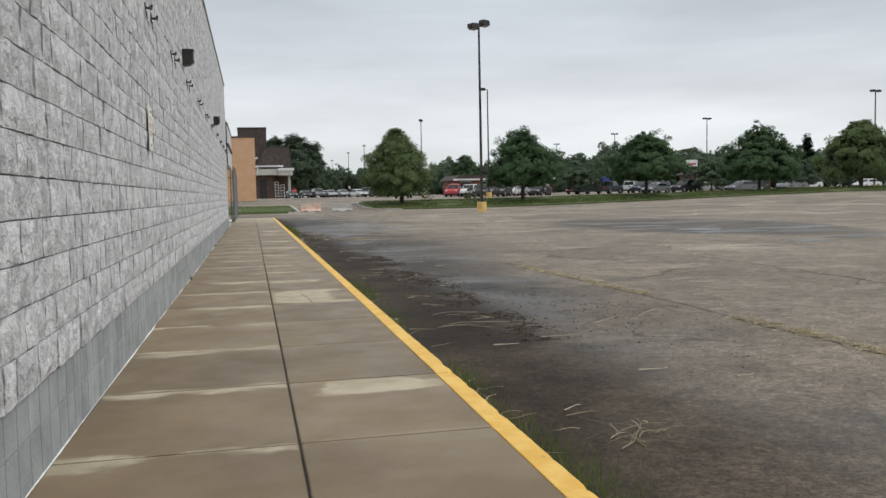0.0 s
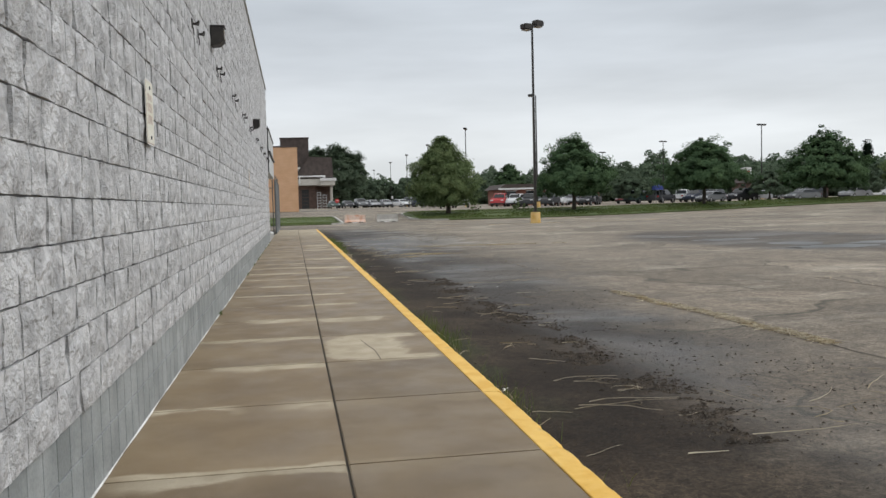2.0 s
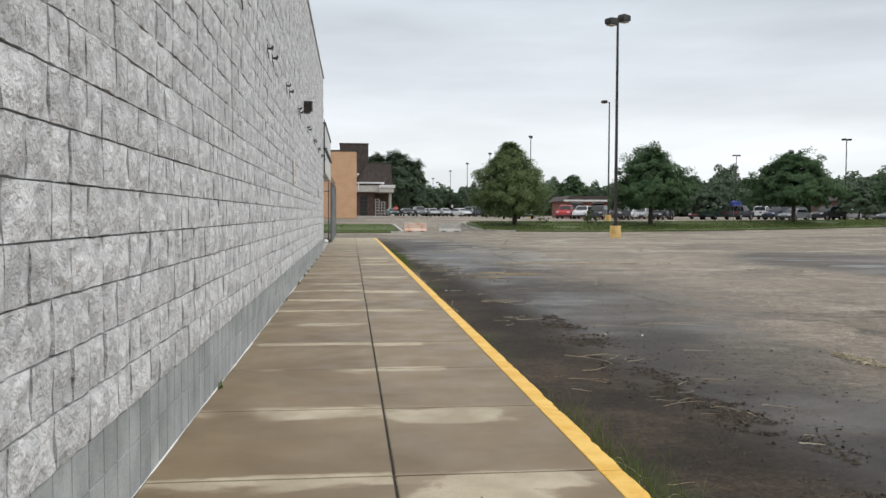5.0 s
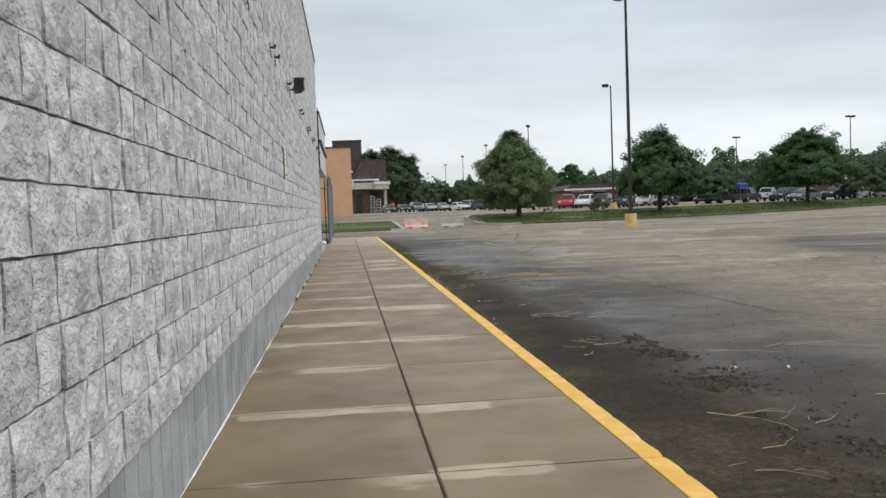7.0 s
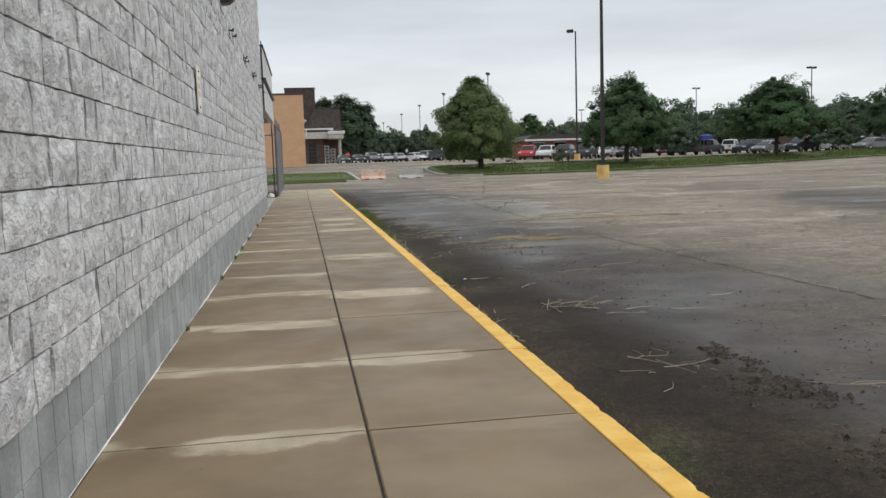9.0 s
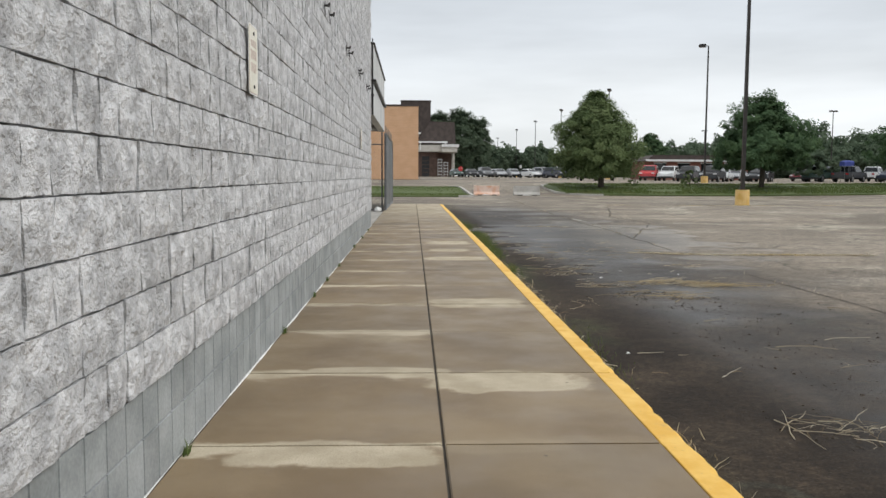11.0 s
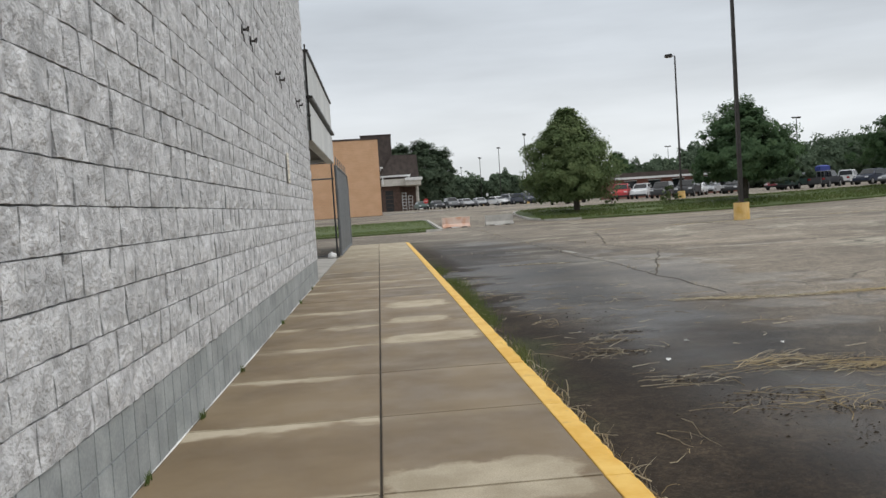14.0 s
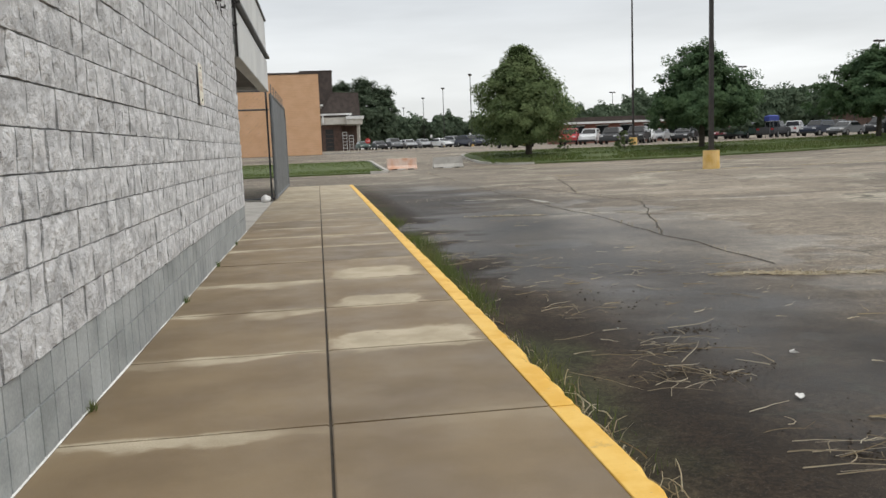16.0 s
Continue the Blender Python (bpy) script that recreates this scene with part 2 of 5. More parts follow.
    chip_tint = n.t.nodes.new("ShaderNodeSeparateColor")
    n.link(chip.outputs[1], chip_tint.inputs[0])
    c = n.mix(0.55, c, n.step(chip_tint.outputs[0], 0.0, 1.0, 0.5, 1.5), "MULTIPLY")
    c = n.mix(0.55, c, n.step(n.noise(18, 4, 0.7), 0.3, 0.72, 0.5, 1.5), "MULTIPLY")
    c = n.mix(0.8, c, n.step(grit, 0.28, 0.76, 0.4, 1.65), "MULTIPLY")
    c = n.mix(0.6, c, n.step(n.noise(5.0, 5, 0.65), 0.3, 0.72, 0.6, 1.4), "MULTIPLY")
    c = n.mix(n.step(stone, 0.0, 0.25, 0.45, 0.0), c, (0.24, 0.22, 0.19))
    pool = n.calc("SQRT", n.calc("ADD", n.calc("POWER", n.calc("MULTIPLY", n.calc("SUBTRACT", x, 4.4), 0.36), 2.0), n.calc("POWER", n.calc("MULTIPLY", n.calc("SUBTRACT", y, 38.5), 0.15), 2.0)))
    film = n.step(n.calc("ADD", pool, n.calc("MULTIPLY", n.calc("SUBTRACT", n.noise(0.6, 4, 0.55), 0.5), 2.2)), 0.75, 1.25, 1.0, 0.0)
    relief = n.calc("ADD", n.calc("ADD", grit, n.calc("MULTIPLY", chip_tint.outputs[1], 0.5)), n.calc("MULTIPLY", n.noise(9, 4), 0.7))
    n.bump(n.calc("MULTIPLY", relief, n.step(film, 0.0, 1.0, 1.0, 0.55)), 0.38, 0.006)
    sheen = n.step(n.noise(0.33, 4, 0.55, (0.7, 1.0, 1)), 0.34, 0.58, 0.24, 0.58)
    sheen = n.calc("MAXIMUM", sheen, n.step(n.calc("ADD", x, n.calc("MULTIPLY", y, 0.02)), 2.3, 3.6, 0.9, 0.3))
    rough = n.calc("ADD", n.calc("MULTIPLY", soaked, sheen), n.calc("MULTIPLY", n.calc("SUBTRACT", 1.0, soaked), 0.72))
    rough = n.calc("MINIMUM", rough, n.step(film, 0.0, 1.0, 0.9, 0.40))
    return n.done(c, rough, spec=0.24)


def yellow_paint(name):
    n = Nodes(name)
    c = n.mix(n.step(n.noise(4, 5, 0.6), 0.32, 0.68), (0.70, 0.395, 0.055), (0.80, 0.52, 0.13))
    c = n.mix(n.step(n.noise(5.5, 6, 0.72), 0.60, 0.70, 0.0, 0.6), c, (0.46, 0.30, 0.12))
    c = n.mix(n.step(n.noise(38, 4, 0.7), 0.62, 0.72, 0.0, 0.55), c, (0.26, 0.19, 0.11))
    n.bump(n.noise(90, 4), 0.3, 0.004)
    return n.done(c, 0.6, spec=0.4)


def leaf_mat(name, a, b, c2):
    n = Nodes(name)
    c = n.mix(n.island(), a, b)
    c = n.mix(n.step(n.noise(0.7, 3), 0.45, 0.7, 0.0, 0.7), c, c2)
    m = n.done(c, 0.8, spec=0.12)
    glow, both, out = n.t.nodes.new("ShaderNodeBsdfTranslucent"), n.t.nodes.new("ShaderNodeMixShader"), n.t.nodes["Material Output"]
    n.put(c, glow.inputs[0])
    both.inputs[0].default_value = 0.35
    n.link(n.p.outputs[0], both.inputs[1])
    n.link(glow.outputs[0], both.inputs[2])
    n.link(both.outputs[0], out.inputs[0])
    return m


M_SPLIT, M_SPLIT_FAR = split_face("split_face_block", False), split_face("split_face_block_joined", True)
M_MORTAR = plain("mortar", (0.22, 0.22, 0.225), (0.32, 0.32, 0.32), 4, 0.9)
M_BAND = plain("grey_band_paint", (0.25, 0.272, 0.275), (0.375, 0.395, 0.40), 3.4, 0.6, vary=0.10)
M_BAND_FAR = plain("grey_band_paint_joined", (0.26, 0.28, 0.285), (0.36, 0.38, 0.385), 2.2, 0.6, vary=0.06, island=True)
M_CAULK = plain("white_caulk", (0.62, 0.62, 0.60), (0.80, 0.80, 0.78), 9, 0.6)
M_SLAB = slab_concrete("damp_concrete")
M_BED = plain("joint_dirt", (0.035, 0.030, 0.024), (0.075, 0.062, 0.048), 6, 0.95)
M_KERB = yellow_paint("yellow_kerb_paint")
M_ASPHALT = asphalt_mat("worn_asphalt")
def water_mat(name):
    n = Nodes(name)
    n.bump(n.noise(6, 3), 0.1, 0.01)
    return n.done((0.05, 0.046, 0.04), 0.32)


M_WATER = water_mat("standing_water")
M_SIGN = plain("sign_cream", (0.74, 0.70, 0.56), (0.82, 0.79, 0.68), 5, 0.4)
M_SIGN_EDGE = plain("sign_white", (0.76, 0.75, 0.72), (0.84, 0.83, 0.80), 5, 0.4)
M_SIGN_RED = plain("faded_red_print", (0.58, 0.46, 0.38), (0.66, 0.56, 0.48), 12, 0.5)
M_DARK_METAL = plain("dark_bronze_metal", (0.025, 0.022, 0.020), (0.045, 0.040, 0.036), 5, 0.45, 0.3)
M_LENS = plain("lamp_lens", (0.35, 0.30, 0.24), (0.45, 0.40, 0.34), 8, 0.2)
M_STEEL = plain("galvanised_steel", (0.13, 0.135, 0.14), (0.20, 0.205, 0.21), 8, 0.55, 0.5)
M_SLAT = plain("grey_fence_slat", (0.11, 0.118, 0.125), (0.15, 0.158, 0.166), 3, 0.6, vary=0.08)
M_STUCCO = plain("pale_grey_stucco", (0.52, 0.53, 0.53), (0.62, 0.63, 0.62), 0.8, 0.85)
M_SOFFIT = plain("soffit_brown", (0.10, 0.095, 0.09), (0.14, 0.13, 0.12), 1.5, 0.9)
M_GROOVE = plain("dark_reveal", (0.02, 0.02, 0.02), (0.035, 0.035, 0.035), 3, 0.7)
M_GRASS = leaf_mat("grass_blades", (0.095, 0.135, 0.042), (0.145, 0.190, 0.064), (0.19, 0.195, 0.085))
M_TURF = plain("turf_soil", (0.065, 0.092, 0.028), (0.100, 0.128, 0.042), 1.2, 0.95, bump=0.6, fine=25)
M_STRAW = leaf_mat("dry_straw", (0.26, 0.20, 0.12), (0.78, 0.72, 0.58), (0.56, 0.44, 0.24))
M_CRUMB = plain("asphalt_crumbs", (0.026, 0.020, 0.015), (0.085, 0.067, 0.050), 9, 0.9)
M_PAPER = plain("white_paper", (0.62, 0.62, 0.60), (0.78, 0.78, 0.76), 20, 0.8)
M_LINE = plain("faded_line_paint", (0.30, 0.29, 0.26), (0.46, 0.45, 0.41), 4, 0.8)
M_BARK = plain("bark", (0.055, 0.045, 0.035), (0.10, 0.085, 0.068), 6, 0.95, bump=0.8, fine=20)
M_LEAF_A = leaf_mat("linden_leaves", (0.112, 0.158, 0.070), (0.170, 0.222, 0.098), (0.190, 0.232, 0.105))
M_LEAF_B = leaf_mat("dark_leaves", (0.066, 0.118, 0.060), (0.108, 0.170, 0.084), (0.118, 0.182, 0.082))
# distance haze is mixed into these paler, bluer leaf greens
M_LEAF_C = leaf_mat("hazed_far_leaves", (0.092, 0.132, 0.086), (0.132, 0.176, 0.116), (0.145, 0.188, 0.120))
M_CONIFER = leaf_mat("conifer_needles", (0.010, 0.024, 0.014), (0.024, 0.042, 0.024), (0.02, 0.036, 0.022))
def coursed(name, a, b, course):
    """Brickwork seen from far off: faint level courses and mottling."""
    n = Nodes(name)
    x, y, z = n.xyz()
    c = n.mix(n.step(n.noise(0.9, 5), 0.3, 0.7), a, b)
    c = n.mix(n.step(n.noise(1.0, 3, 0.6, (1.2, 1.2, 9)), 0.35, 0.7, 0.0, 0.25), c, tuple(v * 0.82 for v in a))
    line = n.step(n.calc("ABSOLUTE", n.calc("SUBTRACT", n.calc("FRACT", n.calc("DIVIDE", z, course)), 0.5)), 0.42, 0.47, 0.0, 0.3)
    return n.done(n.mix(line, c, tuple(v * 0.7 for v in a)), 0.85)


M_ORANGE = coursed("orange_brick", (0.64, 0.385, 0.225), (0.70, 0.44, 0.27), 0.2)
M_BROWN = plain("brown_shingle", (0.055, 0.042, 0.038), (0.085, 0.066, 0.058), 1.2, 0.85)
M_BRICK = plain("dark_brick", (0.085, 0.055, 0.045), (0.135, 0.085, 0.066), 2.5, 0.9)
M_RED_BRICK = plain("red_brick", (0.20, 0.085, 0.065), (0.27, 0.12, 0.09), 0.8, 0.9)
M_TRIM = plain("cream_trim", (0.50, 0.47, 0.42), (0.60, 0.57, 0.52), 1.5, 0.7)
M_WHITE = plain("white_paint", (0.70, 0.70, 0.69), (0.80, 0.80, 0.79), 2, 0.5)
M_CONCRETE = plain("bare_concrete", (0.36, 0.345, 0.315), (0.48, 0.46, 0.43), 1.8, 0.9)
M_ORANGE_PAINT = plain("orange_barrier_paint", (0.62, 0.32, 0.20), (0.72, 0.58, 0.50), 2.2, 0.7)
M_POST_YELLOW = plain("yellow_base_paint", (0.66, 0.40, 0.10), (0.78, 0.55, 0.24), 3, 0.7)
M_STOP = plain("stop_red", (0.50, 0.035, 0.035), (0.58, 0.05, 0.05), 3, 0.4)
M_BLUE = plain("blue_canvas", (0.035, 0.055, 0.24), (0.05, 0.075, 0.30), 2, 0.7)
M_GLASS_CAR = Nodes("tinted_glass").done((0.012, 0.014, 0.016), 0.06)
M_TYRE = plain("tyre_rubber", (0.015, 0.015, 0.015), (0.03, 0.03, 0.03), 8, 0.85)
M_RIM = plain("alloy_rim", (0.40, 0.40, 0.41), (0.50, 0.50, 0.51), 8, 0.3, 0.9)
M_HEADLIGHT = Nodes("headlight_glass").done((0.75, 0.76, 0.78), 0.12)
M_TAIL = Nodes("tail_lamp_red").done((0.35, 0.015, 0.015), 0.2)
M_BUMPER = plain("black_plastic", (0.02, 0.02, 0.02), (0.035, 0.035, 0.035), 6, 0.6)


def car_paint(name, c):
    n = Nodes(name)
    col = n.mix(n.step(n.noise(1.3, 3), 0.3, 0.7, 0.0, 0.25), c, tuple(v * 0.8 for v in c))
    n.p.inputs["Coat Weight"].default_value, n.p.inputs["Coat Roughness"].default_value = 0.6, 0.08
    return n.done(col, 0.35)


PAINT = {k: car_paint(k + "_car_paint", c) for k, c in dict(red=(0.50, 0.02, 0.025), white=(0.74, 0.75, 0.76), silver=(0.42, 0.43, 0.45), grey=(0.16, 0.17, 0.18), black=(0.016, 0.018, 0.022), navy=(0.022, 0.032, 0.06), maroon=(0.22, 0.02, 0.03), green=(0.05, 0.10, 0.085)).items()}


# ---- mesh helpers ----
def empty(name, m=None):
    ob = new(name)
    ob.empty_display_size = 0.2
    if m is not None:
        ob.matrix_world = m
    return ob


def finish(bm, name, material, smooth=False):
    me = bpy.data.meshes.new(name)
    bm.to_mesh(me)
    bm.free()
    me.materials.append(material)
    if smooth:
        me.polygons.foreach_set("use_smooth", [True] * len(me.polygons))
    return me


def part(name, bm, material, parent=None, label="", smooth=False):
    """Links a bmesh as one mesh object, under a thing or a part when given."""
    ob = new(name, finish(bm, name, material, smooth))
    if parent is not None:
        ob.parent = parent
    if label:
        ob["label"] = label
    return ob


def box(x0, x1, y0, y1, z0, z1, bevel=0.0, bm=None):
    bm = bm or bmesh.new()
    r = bmesh.ops.create_cube(bm, size=1.0)
    bmesh.ops.transform(bm, matrix=Matrix.Translation(((x0 + x1) / 2, (y0 + y1) / 2, (z0 + z1) / 2)) @ Matrix.Diagonal((x1 - x0, y1 - y0, z1 - z0, 1)), verts=r["verts"])
    if bevel:
        edges = list({e for v in r["verts"] for e in v.link_edges})
        bmesh.ops.bevel(bm, geom=edges, offset=bevel, segments=2, affect="EDGES", clamp_overlap=True)
    return bm


def rod(a, b, r0, r1=None, seg=8, bm=None):
    bm = bm or bmesh.new()
    a, b = Vector(a), Vector(b)
    d = b - a
    r = bmesh.ops.create_cone(bm, cap_ends=True, segments=seg, radius1=r0, radius2=r0 if r1 is None else r1, depth=d.length)
    bmesh.ops.transform(bm, matrix=Matrix.Translation((a + b) / 2) @ d.to_track_quat("Z", "Y").to_matrix().to_4x4(), verts=r["verts"])
    return bm


def prism(outline, axis, lo, hi, bevel=0.0):
    """A polygon of (u, v) drawn out along an axis: 'x' takes (y, z), 'y' takes (x, z), 'z' takes (x, y)."""
    bm = bmesh.new()
    put = {"x": lambda u, v, w: (w, u, v), "y": lambda u, v, w: (u, w, v), "z": lambda u, v, w: (u, v, w)}[axis]
    a = [bm.verts.new(put(u, v, lo)) for u, v in outline]
    b = [bm.verts.new(put(u, v, hi)) for u, v in outline]
    bm.faces.new(a)
    bm.faces.new(b[::-1])
    for i in range(len(a)):
        j = (i + 1) % len(a)
        bm.faces.new((a[j], a[i], b[i], b[j]))
    bmesh.ops.recalc_face_normals(bm, faces=bm.faces)
    if bevel:
        bmesh.ops.bevel(bm, geom=list(bm.edges), offset=bevel, segments=2, affect="EDGES", clamp_overlap=True)
    return bm


def from_arrays(name, verts, faces, material, parent=None):
    """One mesh from arrays of points and of quads or triangles."""
    me = bpy.data.meshes.new(name)
    verts, faces = np.asarray(verts, dtype=np.float32), np.asarray(faces, dtype=np.int32)
    k = faces.shape[1]
    me.vertices.add(len(verts))
    me.vertices.foreach_set("co", verts.ravel())
    me.loops.add(faces.size)
    me.loops.foreach_set("vertex_index", faces.ravel())
    me.polygons.add(len(faces))
    me.polygons.foreach_set("loop_start", np.arange(0, faces.size, k, dtype=np.int32))
    me.polygons.foreach_set("use_smooth", np.zeros(len(faces), dtype=bool))
    me.update(calc_edges=True)
    me.validate()
    me.materials.append(material)
    ob = new(name, me)
    if parent is not None:
        ob.parent = parent
    return ob


def ramp(v, lo, hi):
    f = min(1.0, max(0.0, (v - lo) / (hi - lo)))
    return f * f * (3 - 2 * f)


LEVELS_DRIVE = [(-500, -0.13), (44, -0.13), (57.6, 0.0), (66, 0.05), (76, 0.02), (80.5, 0.24), (86, 0.55), (90, 0.74), (100, 0.84), (126, 0.84), (165, 1.12), (3000, 1.12)]
LEVELS_LOT = [(-500, -0.13), (44, -0.13), (57.6, 0.0), (70, 0.0), (76, -0.04), (80.5, 0.38), (86, 0.66), (90, 0.76), (108, 0.82), (165, 1.12), (3000, 1.12)]


def level(table, y):
    for (y0, z0), (y1, z1) in zip(table, table[1:]):
        if y <= y1:
            return z0 + (z1 - z0) * (y - y0) / (y1 - y0)


def ground_z(x, y):
    """Height of the lot: level beside the walk, rising towards the far row of cars."""
    f = ramp(x, 3, 14)
    z = (1 - f) * level(LEVELS_DRIVE, y) + f * level(LEVELS_LOT, y)
    return z + 0.75 * ramp(x, 20, 66) * ramp(y, 45, 76) * (1 - ramp(y, 77, 94))


# ---- ground ----
def ground_sheet():
    xs = [-2500, -900, -300, -120, -60, -30, -12, -6, -2, 1, 3, 6, 9, 12, 14, 18, 22, 26, 30, 35, 40, 45, 50, 60, 80, 120, 200, 350, 900, 2500]
    ys = [-2500, -900, -300, -100, -40, -10, 0, 10, 20, 30, 40, 44, 48, 53, 57.6, 62, 66, 70, 73, 76, 78, 80.5, 83, 86, 88, 90, 93, 96, 100, 104, 108, 112, 118, 150, 250, 500, 1000, 2500]
    verts = [(x, y, ground_z(x, y)) for y in ys for x in xs]
    w = len(xs)
    faces = [(j * w + i, j * w + i + 1, (j + 1) * w + i + 1, (j + 1) * w + i) for j in range(len(ys) - 1) for i in range(w - 1)]
    ob = from_arrays("ground", verts, faces, M_ASPHALT)
    return tagged(ob, "old cracked asphalt car park, soaked dark along the kerb", "ground", kind="structure")


ground_sheet()


def blob(name, outline_at, material, lift, label, category, n=40, kind="structure"):
    """A flat irregular patch a little above the ground, its edge given as a function of the angle."""
    pts = [outline_at(2 * math.pi * i / n) for i in range(n)]
    bm = bmesh.new()
    vs = [bm.verts.new((x, y, ground_z(x, y) + lift)) for x, y in pts]
    bm.faces.new(vs)
    bmesh.ops.triangulate(bm, faces=bm.faces)
    return tagged(part(name, bm, material), label, category, kind=kind)


def wavy(cx, cy, rx, ry, seed, rough=0.35):
    def at(a):
        v = Vector((math.cos(a) * 1.6 + seed * 7.3, math.sin(a) * 1.6, seed))
        v2 = Vector((math.cos(a) * 5 + seed * 3.1, math.sin(a) * 5, seed))
        r = 1 + rough * noise.noise(v) * 1.6 + rough * 0.5 * noise.noise(v2)
        return cx + rx * r * math.cos(a), cy + ry * r * math.sin(a)
    return at


for k, (cx, cy, rx, ry) in enumerate([(15.2, 32.0, 1.1, 0.55), (15.6, 28.4, 0.9, 0.8), (15.8, 26.4, 1.3, 0.7), (14.6, 20.6, 0.7, 0.45), (17.4, 22.0, 1.1, 0.5), (14.7, 34.9, 0.7, 0.3), (18.8, 27.5, 1.6, 0.7)]):
    blob("puddle", wavy(cx, cy, rx, ry, k + 1), M_WATER, 0.004, "shallow rain puddle lying on the asphalt", "puddle", kind="stuff")


# ---- block wall of the store ----
WALL_X, WALL_Y0, WALL_Y1, COURSE, BLOCK, FOOT = -1.25, -6.17, 40.3, 0.2032, 0.4064, 0.0465
wall = tagged(empty("wall_west"), "long store wall of painted pale grey split-face concrete block", "wall", kind="structure")
core = part("wall_core", box(-30, WALL_X - 0.022, -60, WALL_Y1 - 0.01, -0.2, 6.37), M_MORTAR, wall)
part("coping", box(-30, WALL_X + 0.03, -60, WALL_Y1 + 0.03, 6.40, 6.47, 0.012), M_STUCCO, wall, "pale sheet-metal coping")


def block_verts(width, rng, height=COURSE - 0.005, cols=5, rows=3, depth=0.02, shape=0.009, chip=0.5):
    """A rough split block face, proud of the wall core: an uneven grid with its rim set back."""
    vs, fs = [], []
    for j in range(rows + 1):
        for i in range(cols + 1):
            rim = i in (0, cols) or j in (0, rows)
            u = (i / cols - 0.5) * width + (0 if i in (0, cols) else rng.uniform(-0.1, 0.1) * width / cols)
            v = (j / rows) * height + (0 if j in (0, rows) else rng.uniform(-0.02, 0.02))
            if i in (0, cols) and rng.random() < chip:
                u += (1 if i == 0 else -1) * rng.uniform(0.0, 0.016) * rng.random()
            if j in (0, rows):
                v += (1 if j == 0 else -1) * rng.uniform(0.0, 0.0075) * rng.random()
            out = depth + (rng.uniform(-0.35, 0.5) if rim else rng.uniform(0.2, 1.4)) * shape
            if i in (0, cols) and rng.random() < 0.4:
                out -= rng.uniform(0.2, 0.9) * shape
            vs.append((out, u, v))
    w = cols + 1
    for j in range(rows):
        for i in range(cols):
            fs.append((j * w + i, j * w + i + 1, (j + 1) * w + i + 1, (j + 1) * w + i))
    ring = list(range(w)) + [j * w + cols for j in range(1, rows + 1)] + [rows * w + i for i in range(cols - 1, -1, -1)] + [j * w for j in range(rows - 1, 0, -1)]
    base = len(vs)
    for k in ring:
        vs.append((-0.004, vs[k][1], vs[k][2]))
    for a in range(len(ring)):
        b = (a + 1) % len(ring)
        fs.append((ring[b], ring[a], base + a, base + b))
    return vs, fs


def mesh_of(name, vs, fs, material):
    me = bpy.data.meshes.new(name)
    me.from_pydata(vs, [], fs)
    me.materials.append(material)
    return me


rng = random.Random(5)
GAPS = (0.001, 0.0015, 0.003, 0.006, 0.013)
FULL = [block_verts(BLOCK - GAPS[k % 5], rng) for k in range(15)]
HALF = [block_verts(BLOCK / 2 - GAPS[k % 5], rng, cols=3) for k in range(10)]
FULL_ME = [mesh_of("block", *b, M_SPLIT) for b in FULL]
HALF_ME = [mesh_of("block", *b, M_SPLIT) for b in HALF]
NEAR_BLOCKS, FAR_V, FAR_F = [], [], []
count = 0
for c in range(2, 31):
    z = FOOT + c * COURSE + 0.0025
    y = WALL_Y0 + (BLOCK / 2 if c % 2 else 0)
    while y < WALL_Y1 - 0.05:
        spans = [(y, BLOCK, FULL, FULL_ME)] if rng.random() < 0.56 else [(y, BLOCK / 2, HALF, HALF_ME), (y + BLOCK / 2, BLOCK / 2, HALF, HALF_ME)]
        for y0, w, shapes, meshes in spans:
            if y0 + w > WALL_Y1 + 0.02:
                continue
            k = rng.randrange(len(shapes))
            at = (WALL_X - 0.022, y0 + w / 2, z)
            push = rng.uniform(-0.004, 0.005)
            if count < 300 and c < 7 and 4.5 < y0 < 21.0:
                NEAR_BLOCKS.append((meshes[k], (at[0] + push, at[1], at[2])))
                count += 1
            else:
                vs, fs = shapes[k]
                n0 = len(FAR_V)
                FAR_V.extend([(vx + at[0] + push, vy + at[1], vz + at[2]) for vx, vy, vz in vs])
                FAR_F.extend([tuple(q + n0 for q in f) for f in fs])
        y += BLOCK
tagged(from_arrays("block_field", FAR_V, FAR_F, M_SPLIT_FAR, wall), kind="stuff")

# the flat-faced, darker painted band at the foot, scored every eight inches
BAND_V, BAND_F, NEAR_BAND = [], [], []


def band_verts(width, height):
    e = 0.004
    vs = [(-0.002, -width / 2, 0), (-0.002, width / 2, 0), (-0.002, width / 2, height), (-0.002, -width / 2, height),
          (0.010, -width / 2 + e, e), (0.010, width / 2 - e, e), (0.010, width / 2 - e, height - e), (0.010, -width / 2 + e, height - e)]
    return vs, [(4, 5, 6, 7), (0, 1, 5, 4), (1, 2, 6, 5), (2, 3, 7, 6), (3, 0, 4, 7)]


